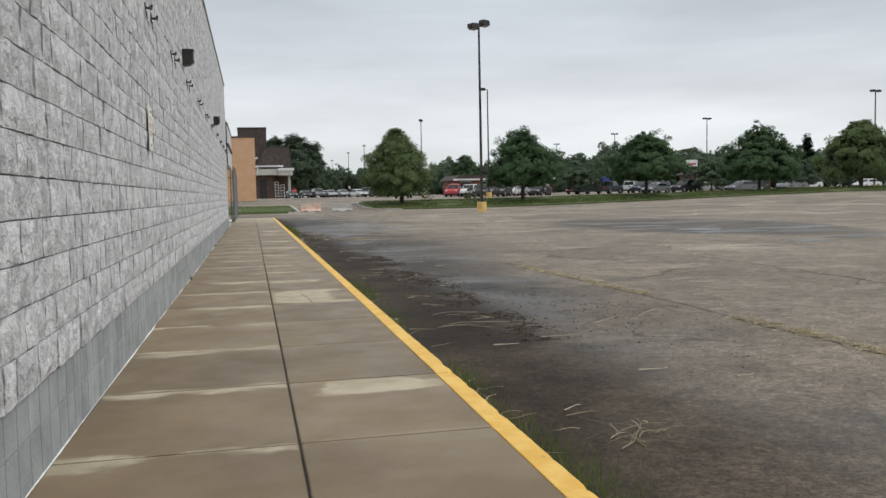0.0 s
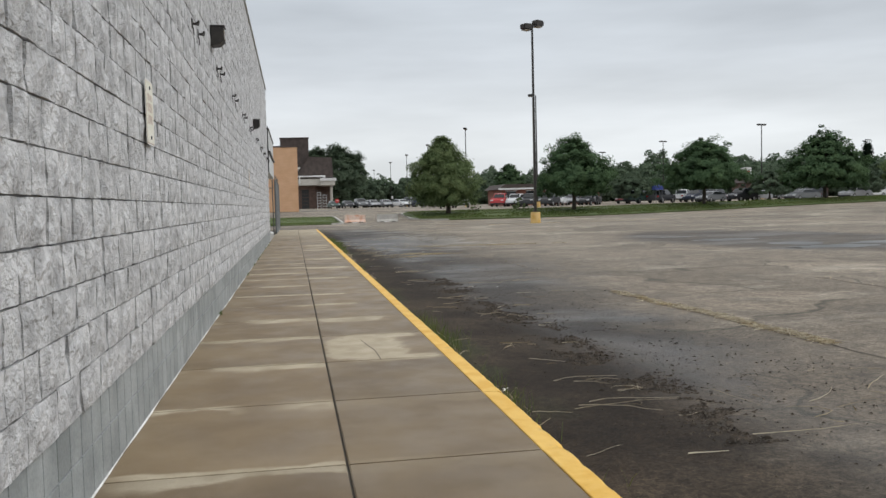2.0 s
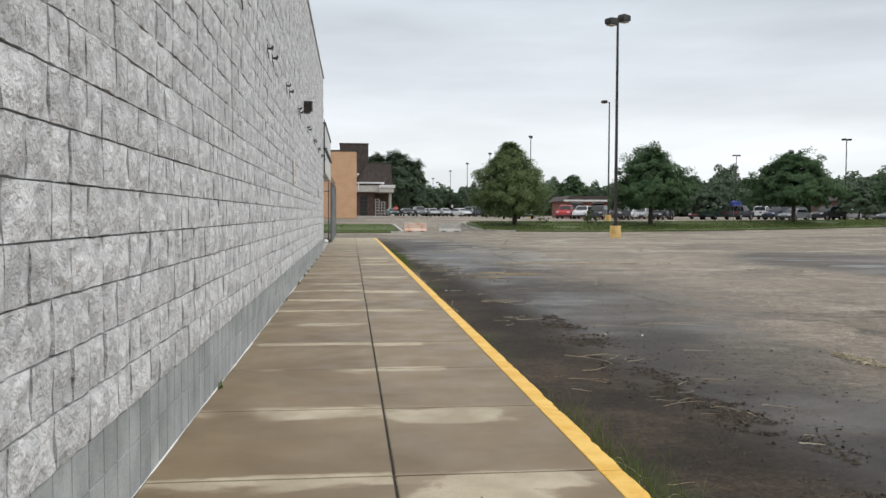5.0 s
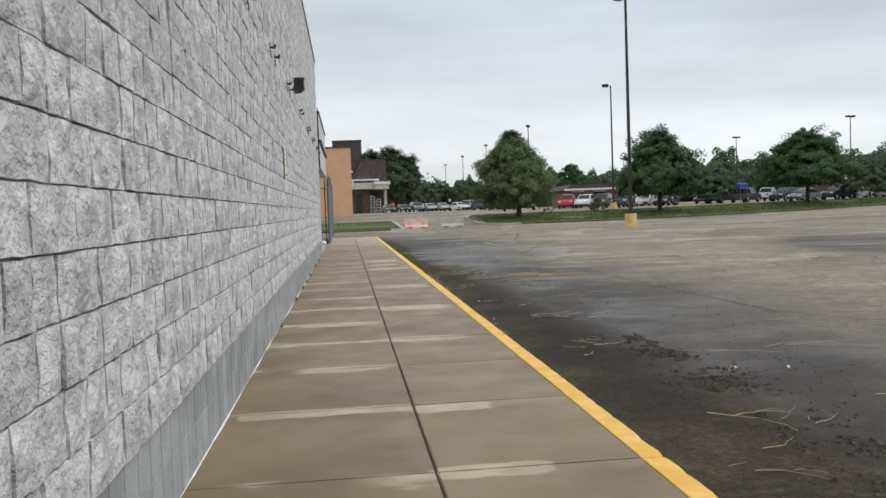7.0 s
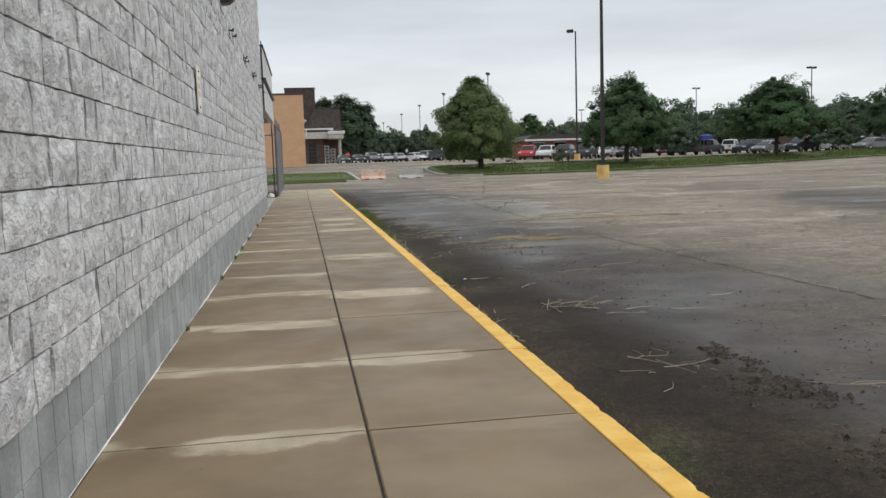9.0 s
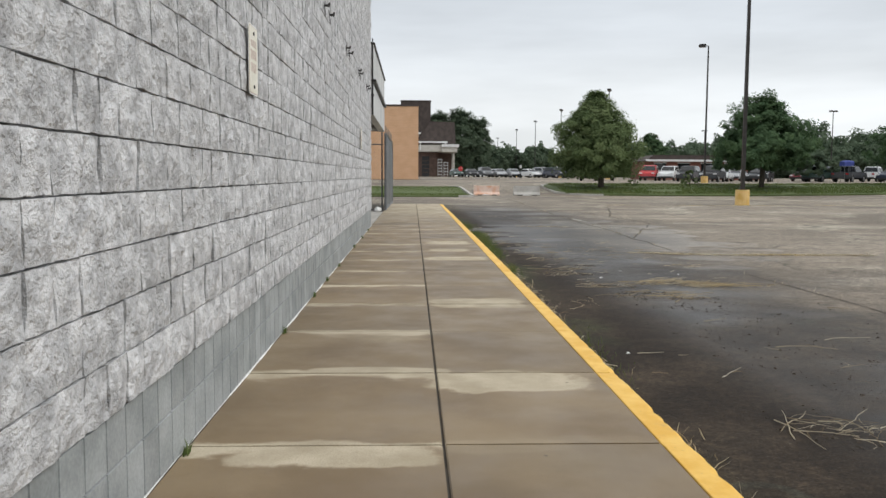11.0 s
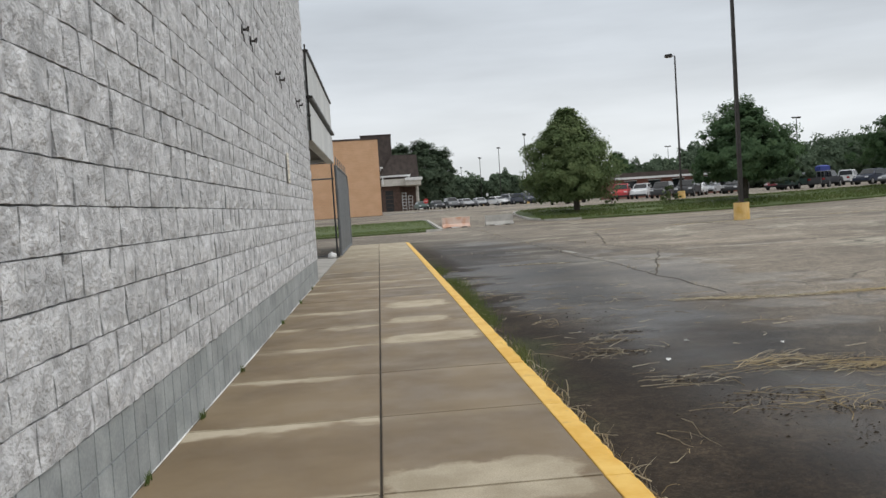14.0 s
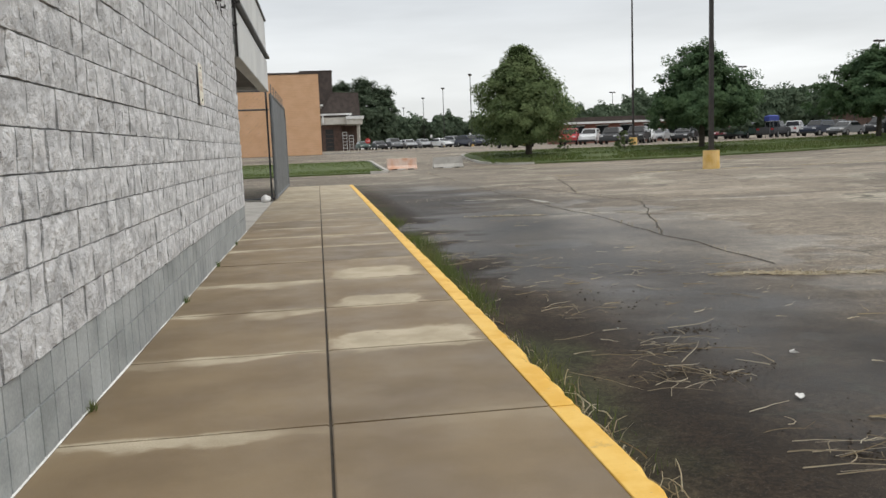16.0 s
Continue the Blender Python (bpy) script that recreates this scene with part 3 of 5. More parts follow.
BANDS = [band_verts(BLOCK / 2 - 0.006, h - 0.004) for h in (FOOT + COURSE, COURSE)]
BAND_MES = [mesh_of("band_block", *b, M_BAND) for b in BANDS]
for c in range(2):
    y = WALL_Y0
    while y < WALL_Y1 - 0.22:
        at = (WALL_X - 0.022, y + BLOCK / 4, c * (FOOT + COURSE) + 0.0015)
        if 5.0 < y < 34.5:
            NEAR_BAND.append((BAND_MES[c], at))
        else:
            n0 = len(BAND_V)
            BAND_V.extend([(vx + at[0], vy + at[1], vz + at[2]) for vx, vy, vz in BANDS[c][0]])
            BAND_F.extend([tuple(q + n0 for q in f) for f in BANDS[c][1]])
        y += BLOCK / 2
tagged(from_arrays("band_field", BAND_V, BAND_F, M_BAND_FAR, wall), kind="stuff")

# ragged white sealant where the wall meets the walk
rng = random.Random(8)
cv, cf = [], []
steps = 420
for i in range(steps + 1):
    y = WALL_Y0 + (WALL_Y1 - WALL_Y0) * i / steps
    w = max(0.001, 0.003 + 0.010 * noise.noise(Vector((y * 1.3, 2.2, 0))) + rng.uniform(0, 0.003))
    cv += [(WALL_X - 0.014, y, 0.006 + w * 0.5), (WALL_X - 0.010 + w * 0.5, y, 0.005), (WALL_X - 0.012 + w, y, 0.0015)]
for i in range(steps):
    a = i * 3
    cf += [(a, a + 1, a + 4, a + 3), (a + 1, a + 2, a + 5, a + 4)]
tagged(from_arrays("caulk", cv, cf, M_CAULK), "ragged white sealant bead along the foot of the wall", "sealant", kind="structure")


# ---- things fixed to the wall ----
def wall_sign(y):
    def rounded_plate(w, z0, z1, r):
        out = []
        for cy, cz, a0 in ((w - r, z0 + r, -90), (w - r, z1 - r, 0), (r - w, z1 - r, 90), (r - w, z0 + r, 180)):
            out += [(cy + r * math.cos(radians(a0 + a)), cz + r * math.sin(radians(a0 + a))) for a in (0, 30, 60, 90)]
        return out

    ob = empty("wall_sign", pose(WALL_X + 0.022, y, 1.865))
    part("plate", prism(rounded_plate(0.155, 0.0, 0.46, 0.035), "x", 0.0, 0.004), M_SIGN_EDGE, ob, "white enamelled edge")
    part("border", prism(rounded_plate(0.146, 0.009, 0.451, 0.028), "x", 0.003, 0.0052), M_SIGN_RED, ob, "faded red border line")
    part("face", prism(rounded_plate(0.140, 0.015, 0.445, 0.024), "x", 0.004, 0.0064), M_SIGN, ob, "sun-yellowed cream face")
    for z in (0.055, 0.405):
        part("bolt", rod((0.005, 0.0, z), (0.013, 0.0, z), 0.012), M_DARK_METAL, ob)
    for z0, z1, y0, y1 in ((0.315, 0.36, -0.09, 0.09), (0.235, 0.295, -0.10, 0.10), (0.15, 0.21, -0.09, 0.09)):
        k = 5
        for q in range(k):
            ya = y0 + (y1 - y0) * q / k
            part("print_bar", box(0.006, 0.0072, ya, ya + (y1 - y0) / k * 0.72, z0, z1), M_SIGN_RED, ob, "faded red lettering")
    return tagged(ob, "weathered cream metal sign with faded red print, bolted to block wall", "sign", "signs on the wall")


for y in (10.17, 23.78, 35.45):
    wall_sign(y)


def wall_lamp(y):
    ob = empty("wall_lamp", pose(WALL_X + 0.005, y, 3.56))
    body = prism([(0.0, 0.0), (0.12, 0.015), (0.175, 0.07), (0.175, 0.24), (0.0, 0.255)], "y", -0.125, 0.125, 0.010)
    part("housing", body, M_DARK_METAL, ob)
    part("lens", box(0.171, 0.184, -0.095, 0.095, 0.085, 0.225, 0.004), M_LENS, ob, "yellowed glass lens")
    part("visor", box(0.0, 0.19, -0.13, 0.13, 0.25, 0.262, 0.003), M_DARK_METAL, ob)
    part("hinge", rod((0.178, -0.10, 0.065), (0.178, 0.10, 0.065), 0.008), M_DARK_METAL, ob)
    return tagged(ob, "dark bronze wall pack lamp mounted high on block wall", "lamp", "lamps on the wall")


for y in (15.5, 27.3):
    wall_lamp(y)


def wall_hook(y):
    ob = empty("wall_bracket", pose(WALL_X + 0.006, y, 3.395))
    part("plate", box(-0.012, 0.008, -0.035, 0.035, -0.05, 0.05, 0.004), M_DARK_METAL, ob)
    part("arm", rod((0.0, 0.0, 0.0), (0.06, 0.0, -0.008), 0.014), M_DARK_METAL, ob)
    tip = rod((0.06, 0.0, -0.02), (0.068, 0.0, 0.03), 0.012)
    rod((0.055, -0.06, -0.006), (0.055, 0.06, -0.006), 0.010, bm=tip)
    part("clamp", tip, M_DARK_METAL, ob)
    part("cable_tail", rod((0.01, 0.012, -0.04), (0.014, 0.016, -0.12), 0.005), M_DARK_METAL, ob)
    return tagged(ob, "small rusted dark bracket fixed to the block wall", "bracket", "brackets along the wall")


for y in (7.2, 10.35, 10.9, 13.3, 13.85, 16.25, 16.75, 19.2, 19.85, 22.2, 22.85, 25.1, 25.7, 28.5, 29.1, 31.9, 32.5, 34.8, 35.35, 37.75, 38.3, 40.05):
    wall_hook(y)

# ---- pavement: two rows of slabs and a painted kerb ----
JOINT, S0 = 1.524, 6.885
walk_way = tagged(empty("pavement"), "damp concrete pavement slabs drying pale along the joints", "pavement", kind="structure")
PAVE_Y0, PAVE_Y1 = S0 - 9 * JOINT, S0 + 34 * JOINT
part("bed", box(WALL_X - 0.02, 1.20, PAVE_Y0, PAVE_Y1, -0.2, -0.014), M_BED, walk_way)
CRACK = [(0.40, 12.62), (0.43, 12.35), (0.452, 12.16), (0.482, 11.98), (0.490, 11.75), (0.492, 11.47)]
part("crack_in_slab", prism(CRACK + [(x + 0.007, y + 0.003) for x, y in CRACK[::-1]], "z", -0.002, 0.0012), M_BED, walk_way)


# ---- covered bay, gate and fence past the end of the wall ----
def entrance_canopy():
    ob = empty("entrance_canopy", pose(0, 0, 0))
    part("upper_fascia", box(-9.0, -1.20, WALL_Y1 + 0.05, 48.8, 3.88, 4.75, 0.01), M_STUCCO, ob)
    part("coping", box(-9.0, -1.16, WALL_Y1 + 0.02, 48.84, 4.75, 4.80, 0.008), M_DARK_METAL, ob)
    part("reveal", box(-9.0, -1.26, WALL_Y1 + 0.05, 48.75, 3.72, 3.88), M_GROOVE, ob)
    part("drip_edge", box(-1.30, -1.13, WALL_Y1 + 0.05, 48.95, 3.79, 3.85, 0.008), M_DARK_METAL, ob, "dark projecting metal edge")
    part("lower_fascia", box(-1.42, -1.20, WALL_Y1 + 0.05, 48.8, 2.92, 3.72, 0.01), M_STUCCO, ob)
    part("rear_beam", box(-9.0, -1.42, 48.58, 48.8, 2.96, 3.72, 0.01), M_STUCCO, ob)
    # soffit is coloured darker and browner than the fascias
    part("soffit", box(-9.0, -1.42, WALL_Y1 + 0.05, 48.58, 3.05, 3.12), M_SOFFIT, ob, "dark brown soffit")
    part("corner_trim", box(-1.235, -1.205, WALL_Y1 - 0.005, WALL_Y1 + 0.05, 2.92, 4.9, 0.005), M_DARK_METAL, ob)
    part("rear_post", box(-9.0, -8.6, 48.4, 48.8, -0.13, 2.96, 0.02), M_STUCCO, ob)
    part("near_post", box(-9.0, -8.6, WALL_Y1 + 0.05, WALL_Y1 + 0.45, -0.13, 3.05, 0.02), M_STUCCO, ob)
    return tagged(ob, "flat-roofed pale grey stucco canopy with dark reveal over side bay", "canopy")


entrance_canopy()


def slat_gate():
    ob = empty("slatted_gate", pose(-1.17, 48.95, 0.0, 0, 0, -0.3))
    top, end = 2.86, 8.3
    frame_bm = rod((0, 0, 0.06), (0, 0, top), 0.045, seg=10)
    rod((0, end, 0.06), (0, end, top - 0.35), 0.04, seg=10, bm=frame_bm)
    rod((0, end, top - 0.35), (0, end - 0.5, top), 0.04, seg=10, bm=frame_bm)
    rod((0, 0, top), (0, end - 0.5, top), 0.04, seg=10, bm=frame_bm)
    rod((0, 0, 0.10), (0, end, 0.10), 0.04, seg=10, bm=frame_bm)
    part("gate_frame", frame_bm, M_SLAT, ob)
    for i in range(65):
        y = 0.06 + i * 0.1255
        part("slat", box(-0.006, 0.008, y, y + 0.118, 0.06, top - 0.02 if y < end - 0.6 else top - 0.30), M_SLAT, ob)
    for k in range(6):
        y = 0.3 + k * 1.3
        part("barb_arm", rod((0, y, top), (0.0, y + 0.02, top + 0.3), 0.012), M_STEEL, ob)
    for z in (0.10, 0.19, 0.28):
        part("barbed_wire", rod((0, 0.3, top + z), (0, 6.8, top + z), 0.005), M_STEEL, ob)
    return tagged(ob, "tall grey slatted chain-link gate standing open beside the walk", "gate")


slat_gate()


def chain_fence():
    ob = empty("chain_link_fence", pose(-1.25, 49.3, 0))
    for k in range(4):
        part("post", rod((-0.06 - k * 2.4, 0, -0.13), (-0.06 - k * 2.4, 0, 3.05), 0.026), M_STEEL, ob)
    for z in (2.98, 2.48, 0.05):
        part("rail", rod((0, 0, z), (-7.5, 0, z), 0.024), M_STEEL, ob)
    vs, fs = [], []
    for sgn in (1, -1):
        for i in range(-22, 58):
            x0, x1 = -i * 0.13, -i * 0.13 - sgn * 2.9
            za, zb = 0.08, 2.98
            lo, hi = -7.5, 0.0
            def cut(xa, zz, xb, zz2):
                f0, f1 = 0.0, 1.0
                d = xb - xa
                for lim in (lo, hi):
                    f = (lim - xa) / d
                    if (xa - lim) * (1 if lim == hi else -1) > 0:
                        f0 = max(f0, f)
                    if (xb - lim) * (1 if lim == hi else -1) > 0:
                        f1 = min(f1, f)
                return f0, f1
            f0, f1 = cut(x0, za, x1, zb)
            if f1 - f0 < 0.02:
                continue
            pa = (x0 + (x1 - x0) * f0, za + (zb - za) * f0)
            pb = (x0 + (x1 - x0) * f1, za + (zb - za) * f1)
            n0 = len(vs)
            t = 0.0006
            for px, pz in (pa, pb):
                vs += [(px - t, -t, pz + t), (px + t, -t, pz - t), (px + t, t, pz - t), (px - t, t, pz + t)]
            fs += [(n0 + k, n0 + (k + 1) % 4, n0 + 4 + (k + 1) % 4, n0 + 4 + k) for k in range(4)]
    tagged(from_arrays("wire_mesh", vs, fs, M_STEEL, ob), kind="stuff")
    return tagged(ob, "galvanised chain-link fence with rails closing the bay", "fence")


chain_fence()


def rubbish_bag(x, y, s, seed):
    bm = bmesh.new()
    bmesh.ops.create_icosphere(bm, subdivisions=3, radius=s)
    for v in bm.verts:
        f = 1 + 0.35 * noise.noise(v.co * (3 / s) * 0.4 + Vector((seed, 0, 0)))
        v.co = Vector((v.co.x * f, v.co.y * f, max(-s * 0.6, v.co.z * f * 0.85) + s * 0.6))
    ob = part("plastic_bag", bm, M_WHITE, smooth=True)
    ob.location = (x, y, 0.0)
    return tagged(ob, "crumpled white plastic bag lying by the gate", "bag", "bags by the gate")


rubbish_bag(-1.45, 48.7, 0.13, 1)
rubbish_bag(-1.42, 49.0, 0.10, 4)
part("threshold", box(-9.0, -1.28, 40.4, 49.2, -0.2, -0.01, 0.01), M_CONCRETE)
bpy.data.objects["threshold"]["kind"] = "structure"
bpy.data.objects["threshold"]["label"] = "plain concrete floor slab under the canopy"
part("floor_edge", box(-9.0, -1.28, 49.2, 49.4, -0.2, 0.03, 0.01), M_CONCRETE)
bpy.data.objects["floor_edge"]["kind"] = "structure"


# ---- planting ----
def blades(name, spots, height, width, material, label, category, seed, lean=0.5):
    """Many thin upright blades, each a bent strip of two quads, at the given (x, y, z) spots."""
    r = np.random.RandomState(seed)
    p = np.asarray(spots, dtype=float)
    n = len(p)
    a = r.uniform(0, 2 * np.pi, n)
    h = height * r.uniform(0.45, 1.25, n)
    w = width * r.uniform(0.6, 1.3, n)
    side = np.stack([np.cos(a), np.sin(a), np.zeros(n)], 1) * w[:, None] / 2
    b = r.uniform(0, 2 * np.pi, n)
    tilt = np.stack([np.cos(b), np.sin(b), np.zeros(n)], 1) * (h * lean * r.uniform(0.1, 1.0, n))[:, None]
    up = np.stack([np.zeros(n), np.zeros(n), h], 1)
    v = np.stack([p - side, p + side, p + up * 0.55 + tilt * 0.35 + side * 0.8, p + up * 0.55 + tilt * 0.35 - side * 0.8, p + up + tilt + side * 0.15, p + up + tilt - side * 0.15], 1)
    base = np.arange(n)[:, None] * 6
    f = np.concatenate([base + np.array([0, 1, 2, 3]), base + np.array([3, 2, 4, 5])], 0)
    return tagged(from_arrays(name, v.reshape(-1, 3), f, material), label, category, kind="stuff")


def rounded_bed(name, x0, x1, y0, y1, r, material, lift, label):
    pts = []
    for cx, cy, a0 in ((x1 - r, y0 + r, -90), (x1 - r, y1 - r, 0), (x0 + r, y1 - r, 90), (x0 + r, y0 + r, 180)):
        pts += [(cx + r * math.cos(radians(a0 + k * 15)), cy + r * math.sin(radians(a0 + k * 15))) for k in range(7)]
    dense = []
    for (xa, ya), (xb, yb) in zip(pts, pts[1:] + pts[:1]):
        m = max(1, int(math.hypot(xb - xa, yb - ya) / 2.0))
        dense += [(xa + (xb - xa) * k / m, ya + (yb - ya) * k / m) for k in range(m)]
    bm = bmesh.new()
    vs = [bm.verts.new((x, y, ground_z(x, y) + lift)) for x, y in dense]
    low = [bm.verts.new((x, y, ground_z(x, y) - 0.05)) for x, y in dense]
    n = len(vs)
    for i in range(n):
        bm.faces.new((low[i], low[(i + 1) % n], vs[(i + 1) % n], vs[i]))
    ring = vs
    # fill in strips across the bed so that it follows the slope
    for s in (0.9, 0.6, 0.3, 0.0):
        cy = (y0 + y1) / 2
        nxt = [bm.verts.new((x, cy + (y - cy) * s, ground_z(x, cy + (y - cy) * s) + lift + 0.05 * (1 - s))) for x, y in dense]
        for i in range(n):
            bm.faces.new((ring[i], ring[(i + 1) % n], nxt[(i + 1) % n], nxt[i]))
        ring = nxt
    bmesh.ops.recalc_face_normals(bm, faces=bm.faces)
    return tagged(part(name, bm, material), label, "verge", kind="structure")


ISLE = (9.9, 130.0, 76.3, 86.0)
VERGE = (-30.0, 3.6, 68.6, 83.5)
rounded_bed("verge_far", *ISLE, 2.5, M_TURF, 0.10, "grassy planted island between the car parks")
rounded_bed("verge_near", *VERGE, 1.0, M_TURF, 0.08, "mown grass verge in front of the orange building")
rng = random.Random(21)


def spread(x0, x1, y0, y1, n, lift=0.1):
    out = []
    while len(out) < n:
        x, y = rng.uniform(x0, x1), rng.uniform(y0, y1)
        out.append((x, y, ground_z(x, y) + lift))
    return out


tall = [(x, y, z) for x, y, z in spread(10.6, 75, 76.5, 85.8, 56000) if noise.noise(Vector((x * 0.25, y * 0.5, 0))) > -0.35]
blades("island_grass", [p for p in tall if p[1] > 80], 0.09, 0.045, M_GRASS, "short rough grass on the planted island", "grass", 13)
blades("island_grass", [p for p in tall if p[1] <= 80], 0.17, 0.045, M_GRASS, "uneven long grass and weeds on the planted island", "grass", 3)
blades("verge_grass", spread(-8, 3.3, 68.9, 83.3, 14000, 0.08), 0.07, 0.04, M_GRASS, "short mown grass on the verge", "grass", 4)
# weeds rooted where the asphalt meets the kerb
edge = []
for y in np.arange(1.0, 58.0, 0.004):
    dens = noise.noise(Vector((y * 0.42, 9.1, 0))) + 0.35 * noise.noise(Vector((y * 1.7, 4.4, 0)))
    if rng.random() < 0.9 * max(0, dens + 0.12) + (0.25 if 36 < y < 45 else 0):
        edge.append((1.265 + abs(rng.gauss(0, 0.10)), y, -0.135))
tuft = []
for cy, n, sx in ((4.6, 260, 0.13), (5.6, 120, 0.08), (6.9, 200, 0.10), (13.0, 260, 0.12), (14.2, 160, 0.10), (10.1, 120, 0.06), (38.0, 700, 0.16), (36.2, 500, 0.13), (34.8, 400, 0.12), (33.3, 420, 0.10), (30.5, 220, 0.06), (41.5, 260, 0.14)):
    tuft += [(1.27 + abs(rng.gauss(0.03, sx)), rng.gauss(cy, 0.4), -0.135) for _ in range(n)]
blades("kerb_weeds", edge, 0.05, 0.0045, M_GRASS, "thin green weeds growing along the kerb", "weeds", 5, 0.9)
blades("weed_tuft", tuft, 0.15, 0.0045, M_GRASS, "tufts of fine green grass at the kerb", "weeds", 15, 0.8)
dead = []
for cy, n in ((9.8, 30), (22.3, 40), (24.6, 50), (26.6, 60), (27.4, 80), (28.3, 70), (29.4, 90), (30.3, 60), (31.6, 70), (33.2, 60), (35.0, 50), (37.6, 60)):
    dead += [(1.268 + abs(rng.gauss(0, 0.05)), rng.gauss(cy, 0.25), -0.135) for _ in range(n)]
blades("kerb_straw", dead[::3], 0.10, 0.005, M_STRAW, "dead bleached grass stems caught along the kerb", "weeds", 16, 1.3)
foot = []
for cy in (27.2, 28.6, 30.3, 33.5, 35.9, 25.1, 15.3, 22.0, 38.2):
    foot += [(WALL_X + 0.004 + abs(rng.gauss(0, 0.012)), rng.gauss(cy, 0.025), 0.0) for _ in range(26)]
blades("wall_foot_weeds", foot, 0.055, 0.008, M_GRASS, "tiny weed tufts in the joint at the wall's foot", "weeds", 6, 0.7)


# ---- stalks, crumbs and cracks on the asphalt ----
def stalks(name, items, label, radius=0.0026):
    """Dry reed stalks lying about: crooked three-sided rods. items: (x, y, length, heading, lift)."""
    vs, fs = [], []
    r = random.Random(77)
    shoots = []
    for x, y, ln, head, lift in items:
        if ln > 0.22 and r.random() < 0.4:
            f = r.uniform(-0.1, 0.45)
            side = head + r.choice((-1, 1)) * r.uniform(0.35, 1.0)
            sl = ln * r.uniform(0.2, 0.45)
            shoots.append((x + math.cos(head) * ln * f + math.cos(side) * sl / 2, y + math.sin(head) * ln * f + math.sin(side) * sl / 2, sl, side, lift + 0.01))
    joints = 6
    for x, y, ln, head, lift in list(items) + shoots:
        turn, px, py, pts = head + r.gauss(0, 0.25), x - math.cos(head) * ln / 2, y - math.sin(head) * ln / 2, []
        arch = lift * r.uniform(0.2, 1.6)
        for k in range(joints):
            f = k / (joints - 1)
            pts.append((px, py, ground_z(px, py) + 0.005 + arch * 4 * f * (1 - f) * 0.6 + lift * f * 0.5 + r.uniform(0, 0.005), turn))
            turn += r.gauss(0, 0.2) + (r.choice((-1, 1)) * r.uniform(0.3, 0.8) if r.random() < 0.08 else 0)
            px, py = px + math.cos(turn) * ln / (joints - 1), py + math.sin(turn) * ln / (joints - 1)
        rad = radius * r.uniform(0.4, 1.7)
        n0 = len(vs)
        for k, (px, py, pz, a) in enumerate(pts):
            rr = rad * (1 - 0.13 * k)
            nx, ny = -math.sin(a), math.cos(a)
            vs += [(px + nx * rr, py + ny * rr, pz), (px - nx * rr, py - ny * rr, pz), (px, py, pz + rr * 1.6)]
        for k in range(joints - 1):
            for q in range(3):
                fs.append((n0 + k * 3 + q, n0 + k * 3 + (q + 1) % 3, n0 + k * 3 + 3 + (q + 1) % 3, n0 + k * 3 + 3 + q))
    return tagged(from_arrays(name, vs, fs, M_STRAW), label, "dry reeds", kind="stuff")


rng = random.Random(31)


def pile(cx, cy, n, sx, sy, ln, head, spread_a=0.75):
    return [(rng.gauss(cx, sx), rng.gauss(cy, sy), ln * rng.uniform(0.4, 2.1), rng.gauss(head, spread_a * 1.5), rng.uniform(0, 0.03)) for _ in range(max(3, int(n * 0.62)))]


# thick heaps in the hollow, drifts along the kerb, thin wisps on the open drive
HEAPS = [(3.52, 29.45, 60, 0.22, 0.12, 0.5, 0.05, 0.3), (3.95, 29.1, 46, 0.25, 0.10, 0.5, -0.1, 0.3), (2.81, 28.35, 22, 0.22, 0.12, 0.42, 0.0, 0.55), (3.15, 27.95, 14, 0.2, 0.08, 0.45, 0.1, 0.4), (2.2, 30.5, 26, 0.16, 0.10, 0.28, 0.2, 0.6), (2.45, 29.05, 18, 0.14, 0.10, 0.32, -0.1, 0.4), (2.35, 31.1, 14, 0.2, 0.12, 0.3, 0.2, 0.4), (2.67, 31.6, 8, 0.2, 0.1, 0.3, 0.1, 0.4)]
DRIFTS = [(1.88, 27.6, 5, 0.05, 0.05, 0.42, -0.9, 0.2), (2.0, 32.6, 12, 0.2, 0.2, 0.34, 0.2, 0.5), (1.6, 38.5, 30, 0.2, 0.3, 0.35, 0.8, 0.6), (1.65, 36.3, 24, 0.16, 0.2, 0.3, 0.6, 0.6), (2.0, 5.4, 16, 0.12, 0.14, 0.38, 0.9, 0.7), (2.37, 10.25, 7, 0.04, 0.05, 0.14, 1.2, 0.6), (2.37, 22.74, 30, 0.16, 0.08, 0.28, 0.1, 0.5), (2.31, 20.3, 7, 0.12, 0.1, 0.25, -0.6, 0.4), (3.4, 34.2, 12, 0.6, 0.3, 0.4, 0.0, 0.5)]
WISPS = [(3.1, 19.5, 3, 0.15, 0.04, 0.4, -0.2, 0.2), (4.2, 19.65, 4, 0.1, 0.03, 0.6, 0.0, 0.15), (3.3, 9.4, 7, 0.5, 0.5, 0.4, 0.0, 0.6), (4.1, 10.2, 9, 0.5, 0.6, 0.45, 0.1, 0.6), (2.02, 12.42, 4, 0.06, 0.06, 0.36, 0.8, 0.25), (2.2, 9.8, 3, 0.06, 0.03, 0.46, 0.05, 0.15), (2.27, 10.62, 3, 0.04, 0.03, 0.34, -0.3, 0.15), (3.3, 24.9, 6, 0.5, 0.5, 0.35, 0.1, 0.5), (2.7, 17.4, 8, 0.3, 0.5, 0.2, 0.2, 0.7), (2.5, 15.0, 8, 0.2, 0.4, 0.2, 0.2, 0.7)]
